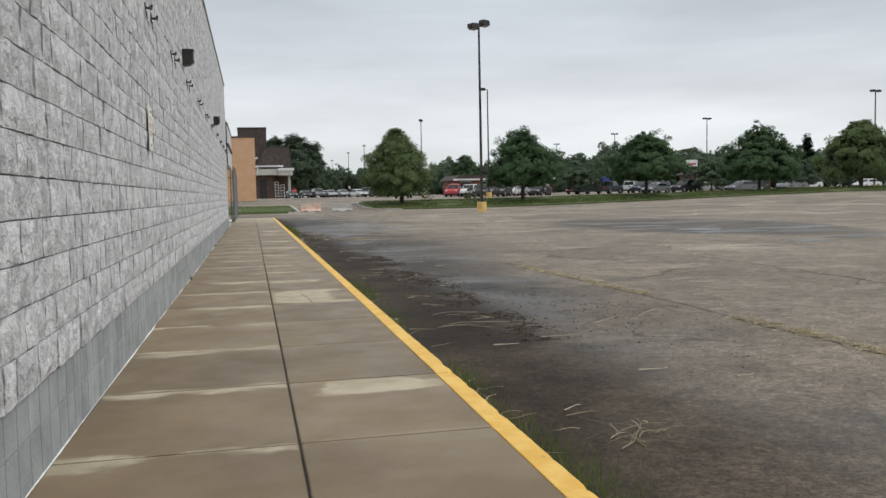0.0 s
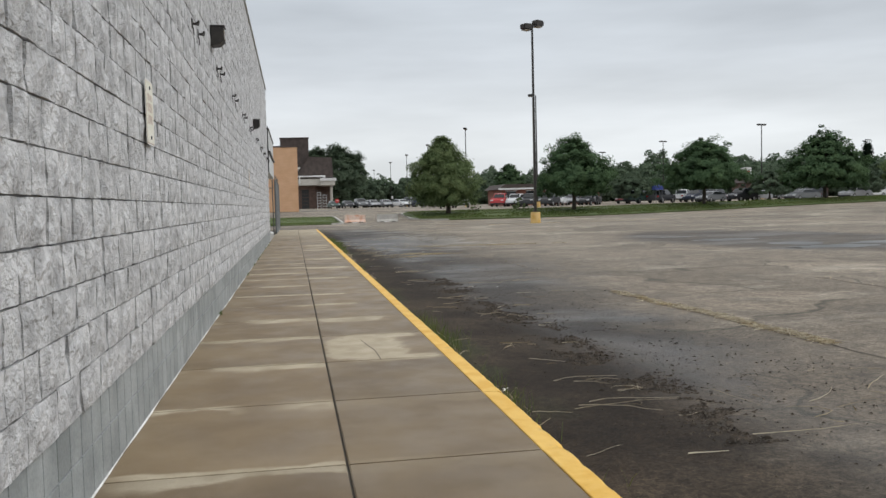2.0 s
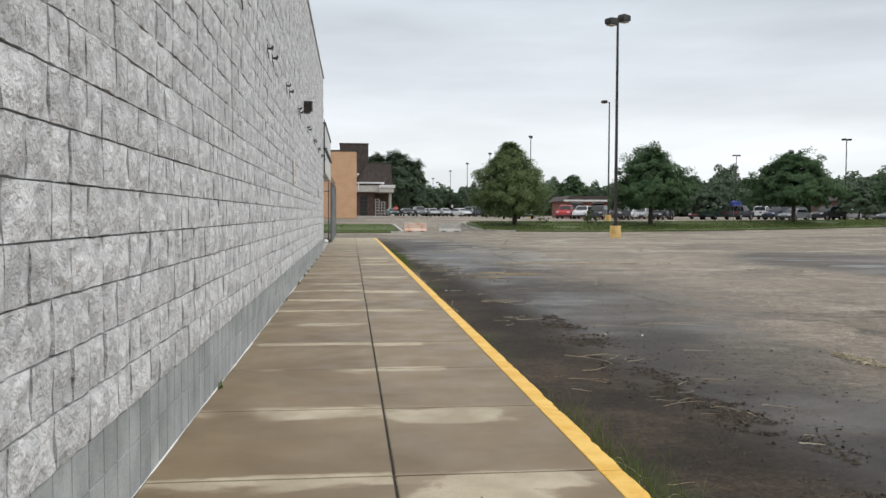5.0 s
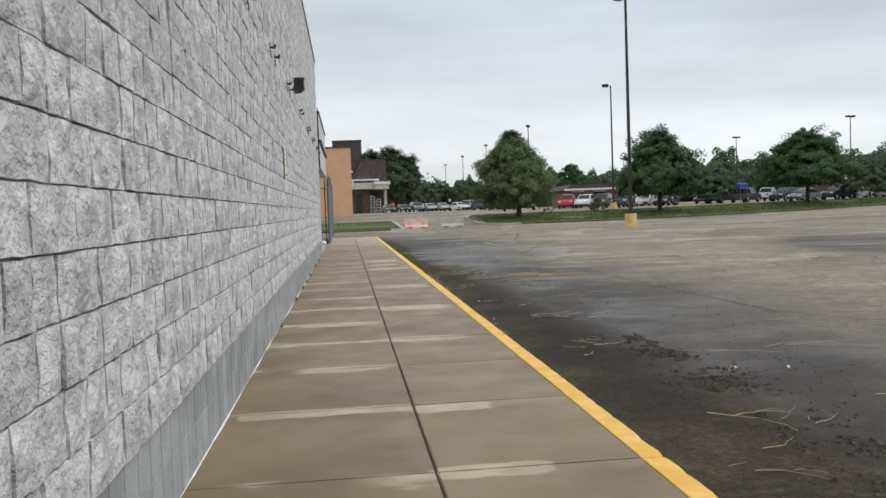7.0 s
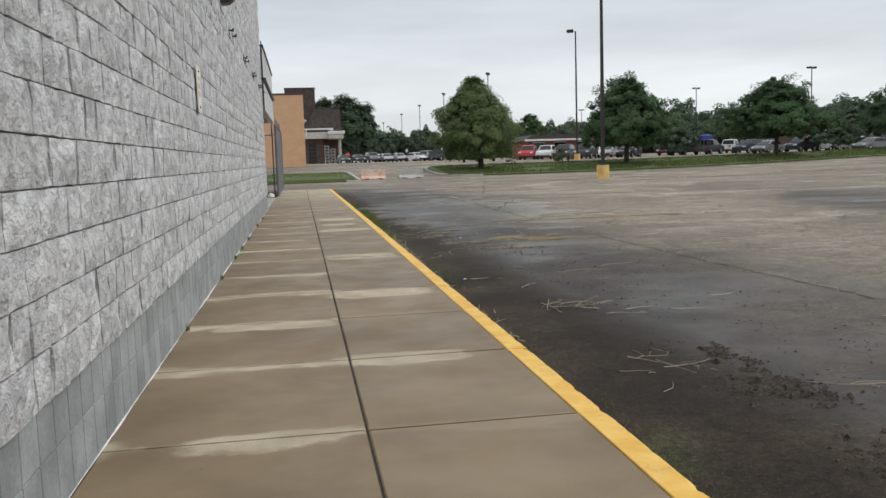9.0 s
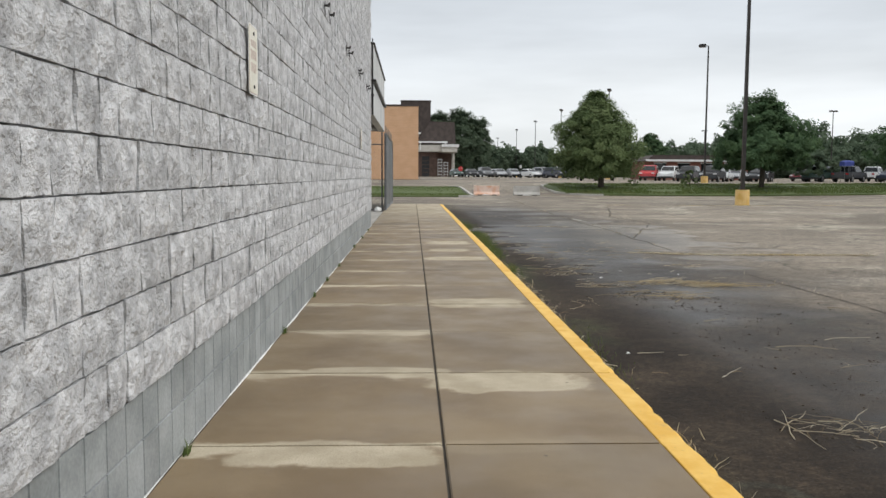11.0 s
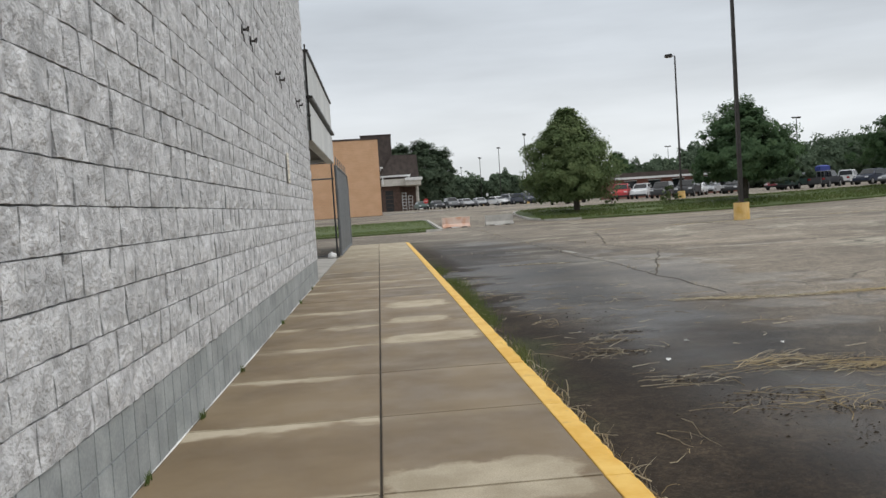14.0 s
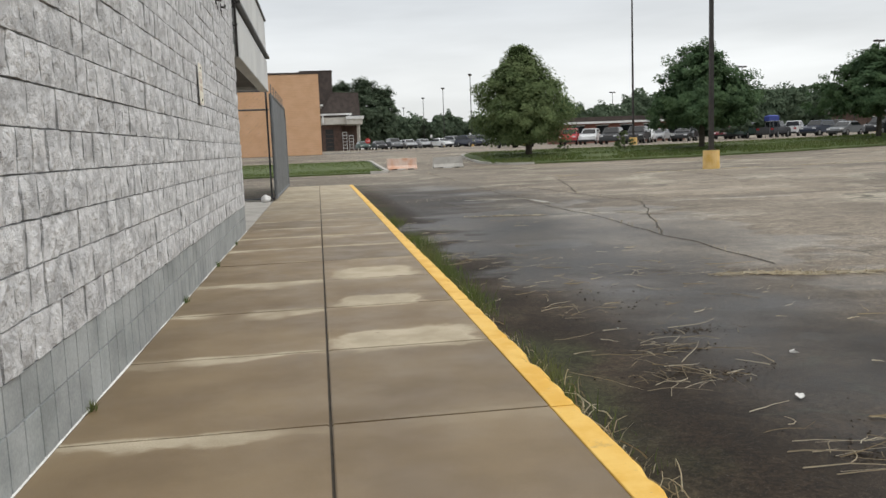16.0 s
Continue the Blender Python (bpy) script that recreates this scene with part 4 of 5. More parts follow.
for row in HEAPS + DRIFTS + WISPS:
    shreds = [(rng.gauss(row[0], row[3]), rng.gauss(row[1], row[4]), rng.uniform(0.03, 0.16), rng.uniform(0, 3.1), 0.01) for _ in range(row[2] // 2)]
    stalks("reed_pile", pile(*row) + shreds, "loose bleached reed stalks scattered on wet asphalt", 0.0022)
loose = [(1.35 + abs(rng.gauss(0, 1.5)), rng.uniform(2, 42), rng.uniform(0.08, 0.4), rng.uniform(-0.6, 0.9), 0.0) for _ in range(110)]
loose += [(1.30 + abs(rng.gauss(0, 0.05)), rng.gauss(c, 0.5), rng.uniform(0.08, 0.3), 1.57 + rng.gauss(0, 0.5), rng.uniform(0, 0.09)) for c in (26.9, 27.6, 28.2, 29.3, 29.7, 30.2, 31.4, 22.3, 9.8, 38.4, 33.5, 24.6, 12.9, 6.4) for _ in range(10)]
loose += [(rng.uniform(1.9, 4.6), rng.uniform(29.5, 36.5), rng.uniform(0.06, 0.34), rng.gauss(0.3, 0.6), 0.0) for _ in range(90)]
stalks("loose_stalks", loose, "single dry stalks strewn along the kerb")


def crumbs(name, spots, size, seed, label):
    r = np.random.RandomState(seed)
    p = np.asarray(spots, dtype=float)
    n = len(p)
    s = size * np.exp(r.normal(0, 0.6, (n, 1, 1))).clip(0.3, 3.2)
    a = r.uniform(0, 2 * np.pi, (n, 1))
    t = np.stack([np.cos(a + np.array([0, 2.1, 4.2, 0.9])), np.sin(a + np.array([0, 2.1, 4.2, 0.9])), np.tile([0, 0, 0, 0.7], (n, 1))], 2)
    t[:, 3, :2] *= 0.25
    t[:, :, 0] *= 1.35
    v = p[:, None, :] + t * s * r.uniform(0.55, 1.4, (n, 4, 1))
    base = np.arange(n)[:, None] * 4
    f = np.concatenate([base + np.array(q) for q in ((0, 1, 3), (1, 2, 3), (2, 0, 3))], 0)
    return tagged(from_arrays(name, v.reshape(-1, 3), f, M_CRUMB), label, "rubble", kind="stuff")


chips, dust = [], []
# a trail of washed-out crumbs along the low line of the asphalt
for _ in range(26000):
    y = rng.uniform(8.6, 21.0)
    x = 2.55 + 0.22 * noise.noise(Vector((y * 0.5, 2.2, 0))) + rng.gauss(0, 0.16)
    clump = noise.noise(Vector((x * 2.2, y * 1.4, 1))) + 0.6 * noise.noise(Vector((x * 7, y * 7, 4)))
    if clump > 0.02 and rng.random() < 0.8:
        chips.append((x, y, -0.129))
for cx, cy, sx, sy, n in ((3.3, 16.5, 0.7, 3.5, 3500), (3.4, 10.5, 0.8, 1.5, 2200), (2.35, 22.7, 0.2, 0.15, 500), (2.3, 20.3, 0.2, 0.3, 300), (3.1, 27.4, 0.3, 0.25, 420), (2.3, 30.5, 0.2, 0.12, 500), (2.5, 29.0, 0.18, 0.12, 380), (2.6, 28.2, 0.3, 0.2, 420), (2.4, 33.0, 0.3, 0.4, 300), (3.5, 29.4, 0.4, 0.15, 500), (3.2, 25.0, 0.7, 2.0, 1800)):
    for _ in range(n):
        x, y = max(1.3, rng.gauss(cx, sx)), rng.gauss(cy, sy)
        if noise.noise(Vector((x * 3.0, y * 3.0, 1))) > -0.05:
            dust.append((x, y, -0.129))
for _ in range(9000):
    y = rng.uniform(2, 42)
    if noise.noise(Vector((y * 0.8, 3.3, 2))) > (-0.1 if y > 20 else 0.15):
        dust.append((1.262 + abs(rng.gauss(0, 0.06)), y, -0.129 + rng.uniform(0, 0.012)))
for row in HEAPS:
    dust += [(max(1.3, rng.gauss(row[0], row[3] * 0.8)), rng.gauss(row[1], row[4] * 0.7), -0.129 + rng.uniform(0, 0.006)) for _ in range(220)]
crumbs("loose_crumbs", chips, 0.0075, 9, "broken asphalt crumbs and wet leaf litter")
crumbs("loose_grit", dust, 0.0045, 19, "fine dark grit scattered on wet asphalt")
# small white scraps by the kerb
scraps = [(1.40, 10.42), (1.42, 10.47), (1.38, 10.40), (2.55, 29.9), (3.05, 30.8), (2.9, 18.7), (1.62, 24.8), (3.35, 18.6), (2.2, 31.8), (3.8, 30.3)]
for sx, sy in scraps:
    vs = [(sx + rng.uniform(-0.03, 0.03), sy + rng.uniform(-0.04, 0.04), -0.124 + rng.uniform(0, 0.02)) for _ in range(5)]
    tagged(from_arrays("paper_scrap", vs, [(0, 1, 2), (0, 2, 3), (0, 3, 4)], M_PAPER), "torn white paper scrap on wet asphalt", "litter")


def crack(points, width, seed, weeds):
    """A meandering filled crack along a line of points, with dry grass rooted in it."""
    r = random.Random(seed)
    line = []
    for (xa, ya), (xb, yb) in zip(points, points[1:]):
        m = max(2, int(math.hypot(xb - xa, yb - ya) / 0.12))
        line += [(xa + (xb - xa) * k / m, ya + (yb - ya) * k / m) for k in range(m)]
    vs, fs, roots = [], [], []
    for k, (x, y) in enumerate(line):
        nx = noise.noise(Vector((k * 0.13, seed * 3.7, 0))) * 0.10 + r.gauss(0, 0.008)
        x, y = x + nx, y + nx * 0.7
        w = width * (0.4 + r.random() * 0.9)
        z = ground_z(x, y) + 0.004
        vs += [(x - w, y - w * 0.3, z), (x + w, y + w * 0.3, z + 0.001)]
        for _ in range(weeds):
            if noise.noise(Vector((k * 0.06, seed * 1.3, 5))) > -0.1:
                roots.append((x + r.gauss(0, 0.03), y + r.gauss(0, 0.03), z))
    fs = [(2 * k, 2 * k + 1, 2 * k + 3, 2 * k + 2) for k in range(len(line) - 1)]
    ob = tagged(from_arrays("asphalt_crack", vs, fs, M_BED), "open crack in the asphalt with dry grass in it", "crack", kind="stuff")
    return roots


dry_roots, strewn = [], []
CRACKS_DRIVE = [([(4.95, 17.0), (5.1, 13.3), (5.1, 11.6), (5.1, 9.3), (5.2, 5.0)], 0.010, 9), ([(4.9, 30.5), (5.0, 26.0), (5.1, 22.0)], 0.012, 1), ([(4.2, 33.9), (5.6, 33.5), (6.7, 33.5), (9.5, 33.3)], 0.014, 6)]
CRACKS_LOT = [([(5.0, 34.4), (5.2, 42), (5.0, 52), (5.1, 66)], 0.018, 1), ([(2.0, 42.5), (6, 41.5), (12, 41.8)], 0.02, 2), ([(7.0, 45.5), (10, 45.0), (13.5, 44.2), (16, 44.0)], 0.035, 1), ([(6, 50.5), (9, 50.2), (13, 49.0), (18, 48.5)], 0.035, 1), ([(9, 56.8), (15.5, 56.9), (24, 57.6), (30, 57.4)], 0.05, 2),
              ([(9.3, 18), (9.0, 11), (9.2, 5)], 0.014, 1), ([(13.5, 22), (13.2, 12)], 0.02, 1), ([(1.9, 47), (7, 48), (8.5, 55)], 0.03, 1), ([(20, 48), (34, 47), (50, 49)], 0.05, 1), ([(12.4, 70), (13.7, 58.3), (13.7, 51.9)], 0.04, 1),
              ([(6.3, 51.7), (7.3, 44.1), (5.0, 37.5)], 0.022, 1), ([(18.3, 69.5), (23, 69)], 0.06, 2), ([(3.0, 46.9), (3.3, 44.4)], 0.03, 1), ([(2.3, 51.6), (6, 51.5)], 0.03, 1)]
for pts, w, weeds in CRACKS_DRIVE + CRACKS_LOT:
    roots = crack(pts, w, len(dry_roots) % 97 + 1, weeds)
    dry_roots += roots
    if weeds >= 2:
        head = math.atan2(pts[-1][1] - pts[0][1], pts[-1][0] - pts[0][0])
        strewn += [(x + rng.gauss(0, 0.03), y + rng.gauss(0, 0.03), rng.uniform(0.06, 0.28), head + rng.gauss(0, 0.35), 0.01) for x, y, _ in roots for _ in range(2)]
stalks("crack_straw", strewn, "flattened yellow grass lying along the cracks", 0.004)
blades("crack_grass", dry_roots, 0.06, 0.007, M_STRAW, "dry yellow grass growing out of the cracks", "grass", 8, 1.6)


def painted_line(x0, y0, x1, y1, w):
    d = Vector((x1 - x0, y1 - y0)).normalized() * w / 2
    nx, ny = -d.y, d.x
    m = 10
    vs, fs = [], []
    for k in range(m + 1):
        x, y = x0 + (x1 - x0) * k / m, y0 + (y1 - y0) * k / m
        for s in (1, -1):
            px, py = x + s * nx + rng.gauss(0, 0.01), y + s * ny + rng.gauss(0, 0.01)
            vs.append((px, py, ground_z(px, py) + 0.006))
    fs = [(2 * k, 2 * k + 1, 2 * k + 3, 2 * k + 2) for k in range(m) if rng.random() < 0.8]
    return tagged(from_arrays("road_marking", vs, fs, M_LINE), "worn pale parking line on the asphalt", "line marking", kind="structure")


for row in ((13, 50.5, 18, 50.2, 0.12), (19, 50.2, 24, 49.8, 0.12), (22, 58.5, 27, 58.3, 0.12), (24, 64, 30, 64, 0.12), (8.0, 44.0, 11.0, 43.7, 0.12), (3.0, 47.0, 5.2, 46.6, 0.12), (5.2, 46.6, 5.4, 44.8, 0.12), (30, 52, 36, 51.8, 0.12), (10, 62, 16, 62, 0.12), (34, 60, 41, 60, 0.12)):
    painted_line(*row)


# ---- trees ----
def tree(name, x, y, height, crown, limbs, leaves, leaf, material, label, seed, clear=1.2, stick=0.0, base=None, lean=0.0):
    """A tapered trunk with limbs and a crown of leaves gathered in clumps. crown(f) gives the radius at a share f of the crown's height."""
    r = np.random.RandomState(seed)
    z0 = ground_z(x, y) + 0.05 if base is None else base
    ob = empty(name, pose(x, y, z0))
    t = 0.028 * height
    bm = rod((0, 0, -0.1), (0.05, 0.02, clear), t * 1.25, t, 10)
    rod((0.05, 0.02, clear), (0.1, -0.05, height * 0.62), t, t * 0.4, 8, bm)
    rod((0.1, -0.05, height * 0.62), (0, 0, height * 0.93), t * 0.4, t * 0.08, 6, bm)
    centres, radii = [], []
    for k in range(limbs):
        f = (k + r.rand()) / limbs
        a = k * 2.4 + r.uniform(-0.5, 0.5)
        zs = clear * 0.9 + (height - clear) * f * 0.72
        reach = crown(f) * r.uniform(0.7, 0.95)
        ze = min(height * 0.97, zs + reach * r.uniform(0.25, 0.7))
        end = (math.cos(a) * reach, math.sin(a) * reach, ze)
        mid = (end[0] * 0.5, end[1] * 0.5, zs + (ze - zs) * 0.35)
        rod((0.05, 0, zs), mid, t * 0.35 * (1 - 0.6 * f) + 0.01, t * 0.2 * (1 - 0.6 * f) + 0.008, 5, bm)
        rod(mid, end, t * 0.2 * (1 - 0.6 * f) + 0.008, 0.006, 5, bm)
    part("trunk", bm, M_BARK, ob)
    n_cl = max(24, leaves // 60)
    while len(centres) < n_cl:
        f = r.rand() ** 0.9
        rad = crown(f)
        a = r.uniform(0, 2 * np.pi)
        lump = 1 + 0.46 * noise.noise(Vector((math.cos(a) * 1.7 + seed, math.sin(a) * 1.7, f * 4.0))) + 0.12 * noise.noise(Vector((math.cos(a) * 5, math.sin(a) * 5 + seed, f * 9)))
        q = rad * lump * (0.1 + 0.9 * r.rand() ** 0.55)
        z = clear + (height - clear) * f
        centres.append((math.cos(a) * q, math.sin(a) * q, z + stick * max(0, r.randn()) * (f > 0.6)))
        radii.append(0.075 * height * r.uniform(0.6, 1.3))
    centres, radii = np.array(centres) + np.array([lean, 0, 0]), np.array(radii)
    pick = r.randint(0, len(centres), leaves)
    off = r.randn(leaves, 3)
    off /= np.linalg.norm(off, axis=1)[:, None]
    off *= (r.rand(leaves) ** 0.4)[:, None] * radii[pick][:, None]
    off[:, 2] *= 0.75
    p = centres[pick] + off
    p[:, 2] = np.maximum(p[:, 2], clear * 0.75)
    out = p - np.array([0, 0, height * 0.45])
    out /= np.linalg.norm(out, axis=1)[:, None] + 1e-6
    nrm = out * 1.1 + r.randn(leaves, 3) * 0.42 + np.array([0, 0, 0.45])
    nrm /= np.linalg.norm(nrm, axis=1)[:, None]
    ref = r.randn(leaves, 3)
    u = np.cross(nrm, ref)
    u /= np.linalg.norm(u, axis=1)[:, None] + 1e-6
    w = np.cross(nrm, u)
    s = (leaf * r.uniform(0.6, 1.35, leaves))[:, None]
    v = np.stack([p - u * s, p - w * s * 0.62 + nrm * s * 0.12, p + u * s * 1.05, p + w * s * 0.62 + nrm * s * 0.12], 1)
    from_arrays("crown", v.reshape(-1, 3), np.arange(leaves * 4).reshape(-1, 4), material, ob)
    return tagged(ob, label, "tree")


def linden(f):
    return 3.25 * float(np.interp(f, (0, 0.1, 0.28, 0.48, 0.69, 0.87, 1.0), (0.74, 0.96, 1.0, 0.88, 0.66, 0.36, 0.08)))


def oak(w):
    return lambda f: w * float(np.interp(f, (0, 0.15, 0.35, 0.55, 0.75, 0.9, 1.0), (0.78, 1.0, 0.98, 0.84, 0.62, 0.42, 0.14)))


def rounded(w):
    return lambda f: w * (0.72 + 0.28 * min(1, f / 0.25)) * math.sqrt(max(0.02, 1 - max(0, (f - 0.25) / 0.78) ** 2.0))


tree("linden_tree", 13.97, 80.7, 7.0, linden, 26, 60000, 0.085, M_LEAF_A, "dense pyramidal green tree on the grass island", 1, clear=0.95, lean=-0.45)
tree("spreading_tree", 26.3, 80.8, 6.2, oak(3.75), 20, 52000, 0.105, M_LEAF_B, "dark green spreading tree with ragged top on the grass island", 2, clear=1.6, stick=0.55)
tree("spreading_tree", 39.85, 81.0, 5.75, oak(4.3), 20, 46000, 0.11, M_LEAF_B, "dark green wide-spreading tree on the grass island", 3, clear=1.7, stick=0.4)
tree("spreading_tree", 53.2, 81.2, 5.95, oak(4.2), 20, 38000, 0.125, M_LEAF_B, "dark green spreading tree with ragged top on the grass island", 4, clear=1.3, stick=0.6)
tree("spreading_tree", 65.9, 81.2, 6.9, oak(4.7), 20, 34000, 0.13, M_LEAF_A, "broad mid-green tree on the grass island", 5, clear=1.3, stick=0.3)
tree("spreading_tree", 78.5, 81.5, 6.7, oak(4.7), 20, 16000, 0.14, M_LEAF_B, "dark green spreading tree on the grass island", 6, clear=1.3, stick=0.3)
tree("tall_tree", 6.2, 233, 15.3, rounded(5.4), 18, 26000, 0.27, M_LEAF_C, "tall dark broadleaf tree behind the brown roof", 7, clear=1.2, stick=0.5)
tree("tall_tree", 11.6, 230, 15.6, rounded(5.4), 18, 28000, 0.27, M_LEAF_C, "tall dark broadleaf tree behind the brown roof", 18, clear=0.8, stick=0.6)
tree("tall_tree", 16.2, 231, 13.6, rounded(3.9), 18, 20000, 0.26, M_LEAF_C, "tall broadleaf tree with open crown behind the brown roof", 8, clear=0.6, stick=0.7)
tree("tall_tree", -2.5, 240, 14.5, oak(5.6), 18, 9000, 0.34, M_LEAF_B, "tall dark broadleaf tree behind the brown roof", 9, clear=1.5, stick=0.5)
tree("conifer", 101, 138, 9.3, lambda f: 2.6 * (1 - f) + 0.12, 24, 6000, 0.22, M_CONIFER, "dark conifer with layered branches", 10, clear=0.8, stick=0.2)
tree("purple_tree", 46.5, 182, 8.4, oak(3.6), 14, 14000, 0.2, M_LEAF_B, "round dark copper-green tree in the distance", 11, clear=1.0)
for k, (x, y, h, w) in enumerate(((61, 104, 3.8, 3.4), (68, 110, 4.2, 4.0), (45, 112, 3.6, 3.2), (76, 106, 4.0, 3.5), (88, 118, 5.0, 4.5))):
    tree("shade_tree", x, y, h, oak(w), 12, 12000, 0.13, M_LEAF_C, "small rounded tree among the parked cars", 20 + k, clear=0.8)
tree("shrub", 21.3, 82.5, 1.3, oak(0.9), 10, 2200, 0.06, M_LEAF_A, "low leafy shrub on the grass island", 30, clear=0.15)
tree("shrub", 17.0, 82.8, 0.9, oak(0.8), 8, 1500, 0.06, M_LEAF_A, "low leafy shrub on the grass island", 31, clear=0.1)


def far_woods(name, line, height, n, leaf, depth, seed, label):
    """A belt of woodland: leaves heaped into many crowns along a line."""
    r = np.random.RandomState(seed)
    (xa, ya), (xb, yb) = line
    length = math.hypot(xb - xa, yb - ya)
    m = max(6, int(length / 2.4))
    f = (np.arange(m) + r.rand(m)) / m
    cx, cy = xa + (xb - xa) * f, ya + (yb - ya) * f + r.uniform(0, depth, m)
    hh = height * (0.78 + 0.34 * r.rand(m) ** 2.0)
    rr = r.uniform(2.6, 4.6, m) * height / 9
    pick = r.randint(0, m, n)
    d = r.randn(n, 3)
    d /= np.linalg.norm(d, axis=1)[:, None]
    d *= (0.75 + 0.3 * r.rand(n))[:, None]
    lump = 1 + 0.25 * np.sin(d[:, 0] * 6 + pick) * np.cos(d[:, 2] * 7 + pick * 2)
    p = np.stack([cx[pick] + d[:, 0] * rr[pick] * lump, cy[pick] + d[:, 1] * rr[pick] * lump, 1.3 + hh[pick] * (0.5 + 0.5 * d[:, 2] * lump)], 1)
    nrm = d + r.randn(n, 3) * 0.5
    nrm /= np.linalg.norm(nrm, axis=1)[:, None]
    u = np.cross(nrm, r.randn(n, 3))
    u /= np.linalg.norm(u, axis=1)[:, None] + 1e-6
    w = np.cross(nrm, u)
    s = (leaf * r.uniform(0.6, 1.4, n))[:, None]
    v = np.stack([p - u * s, p - w * s * 0.7, p + u * s, p + w * s * 0.7], 1)
    # leaf colour already carries the haze of the distance
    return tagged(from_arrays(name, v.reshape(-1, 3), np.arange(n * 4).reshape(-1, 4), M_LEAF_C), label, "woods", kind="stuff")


WOODS = "belt of broadleaf woodland beyond the car park"
far_woods("woodland", ((18, 236), (60, 238)), 7.6, 60000, 0.34, 8, 1, WOODS)
far_woods("woodland", ((52, 240), (100, 236)), 9.4, 60000, 0.36, 12, 6, WOODS)
far_woods("woodland", ((80, 226), (150, 205)), 11.8, 110000, 0.40, 16, 2, WOODS)
far_woods("woodland", ((60, 196), (120, 182)), 8.0, 70000, 0.34, 8, 7, WOODS)
far_woods("woodland", ((115, 176), (300, 150)), 9.4, 80000, 0.46, 14, 3, WOODS)
far_woods("woodland", ((-160, 285), (30, 268)), 12.0, 20000, 0.6, 12, 4, WOODS)
far_woods("woodland", ((290, 150), (320, -160)), 11.0, 12000, 0.9, 14, 5, WOODS)


# ---- lamp posts ----
def lot_light(x, y, height, heads, base_h, label, thick=0.075, turn=0, tall=1.0):
    z = ground_z(x, y)
    ob = empty("street_lamp", pose(x, y, z, 0, 0, turn))
    if base_h:
        part("base", rod((0, 0, -0.08), (0, 0, base_h), 0.335, 0.32, 20), M_POST_YELLOW, ob, "yellow-painted concrete footing")
        part("base_plate", box(-0.17, 0.17, -0.17, 0.17, base_h, base_h + 0.04, 0.006), M_DARK_METAL, ob)
    bm = box(-thick, thick, -thick, thick, base_h, height, 0.01)
    for v in bm.verts:
        f = 1 - 0.35 * (v.co.z - base_h) / (height - base_h)
        v.co.x, v.co.y = v.co.x * f, v.co.y * f
    part("pole", bm, M_DARK_METAL, ob)
    for a, dz in heads:
        h = empty_part("lamp_head", ob, pose(0, 0, height + dz, 0, 0, a))
        part("arm", rod((0.0, 0, 0), (0.3, 0, 0.03), 0.03), M_DARK_METAL, h)
        body = prism([(0.22, -0.10), (0.85, -0.06), (0.88, 0.10), (0.80, 0.17), (0.26, 0.19), (0.20, 0.10)], "y", -0.24, 0.24, 0.02)
        for v in body.verts:
            v.co.z *= tall
        part("head", body, M_DARK_METAL, h)
        part("lens", box(0.30, 0.78, -0.19, 0.19, -0.115 * tall, -0.085 * tall, 0.004), M_LENS, h)
    return tagged(ob, label, "street lamp", "lamps of the car park")


def empty_part(name, parent, m):
    ob = new(name)
    ob.parent = parent
    ob.matrix_local = m
    return ob


lot_light(15.55, 57.45, 12.9, [(208, -0.16), (28, 0.16)], 0.74, "tall dark twin-head car park lamp on a yellow footing", 0.085, 0, 1.5)
lot_light(26.95, 95.2, 12.55, [(165, 0)], 0.65, "tall dark single-head car park lamp on a yellow footing", 0.08)
for y in (132.6, 169.8, 201.7, 235.2, 283.6):
    lot_light(26.6, y, 12.1, [(180, 0), (0, 0)], 0.6, "slim twin-head lamp post far across the car park", 0.08, 72)
for y in (94.2, 135.1, 173.6, 209.6, 243.0):
    lot_light(78.6, y, 12.6, [(180, 0), (0, 0)], 0.6, "slim twin-head lamp post far across the car park", 0.08, 12)


# ---- concrete barriers, stop sign ----
def barrier(x, y, length, material, label, turn):
    z = ground_z(x, y)
    ob = empty("jersey_barrier", pose(x, y, z, 0, 0, turn))
    prof = [(-0.28, 0.0), (0.28, 0.0), (0.28, 0.07), (0.12, 0.26), (0.085, 0.66), (-0.085, 0.66), (-0.12, 0.26), (-0.28, 0.07)]
    part("body", prism(prof, "x", -length / 2, length / 2, 0.012), material, ob)
    part("cap_stripe", box(-length * 0.18, length * 0.1, -0.30, -0.265, 0.012, 0.066), M_WHITE, ob)
    for s in (-1, 1):
        part("lifting_slot", box(s * length * 0.28 - 0.16, s * length * 0.28 + 0.16, -0.292, -0.270, 0.0, 0.05), M_GROOVE, ob)
    return tagged(ob, label, "barrier", "barriers across the drive")


barrier(4.85, 75.0, 1.75, M_ORANGE_PAINT, "faded orange concrete barrier blocking the drive", 3)
barrier(7.65, 75.4, 1.8, M_CONCRETE, "bare grey concrete barrier blocking the drive", 2)


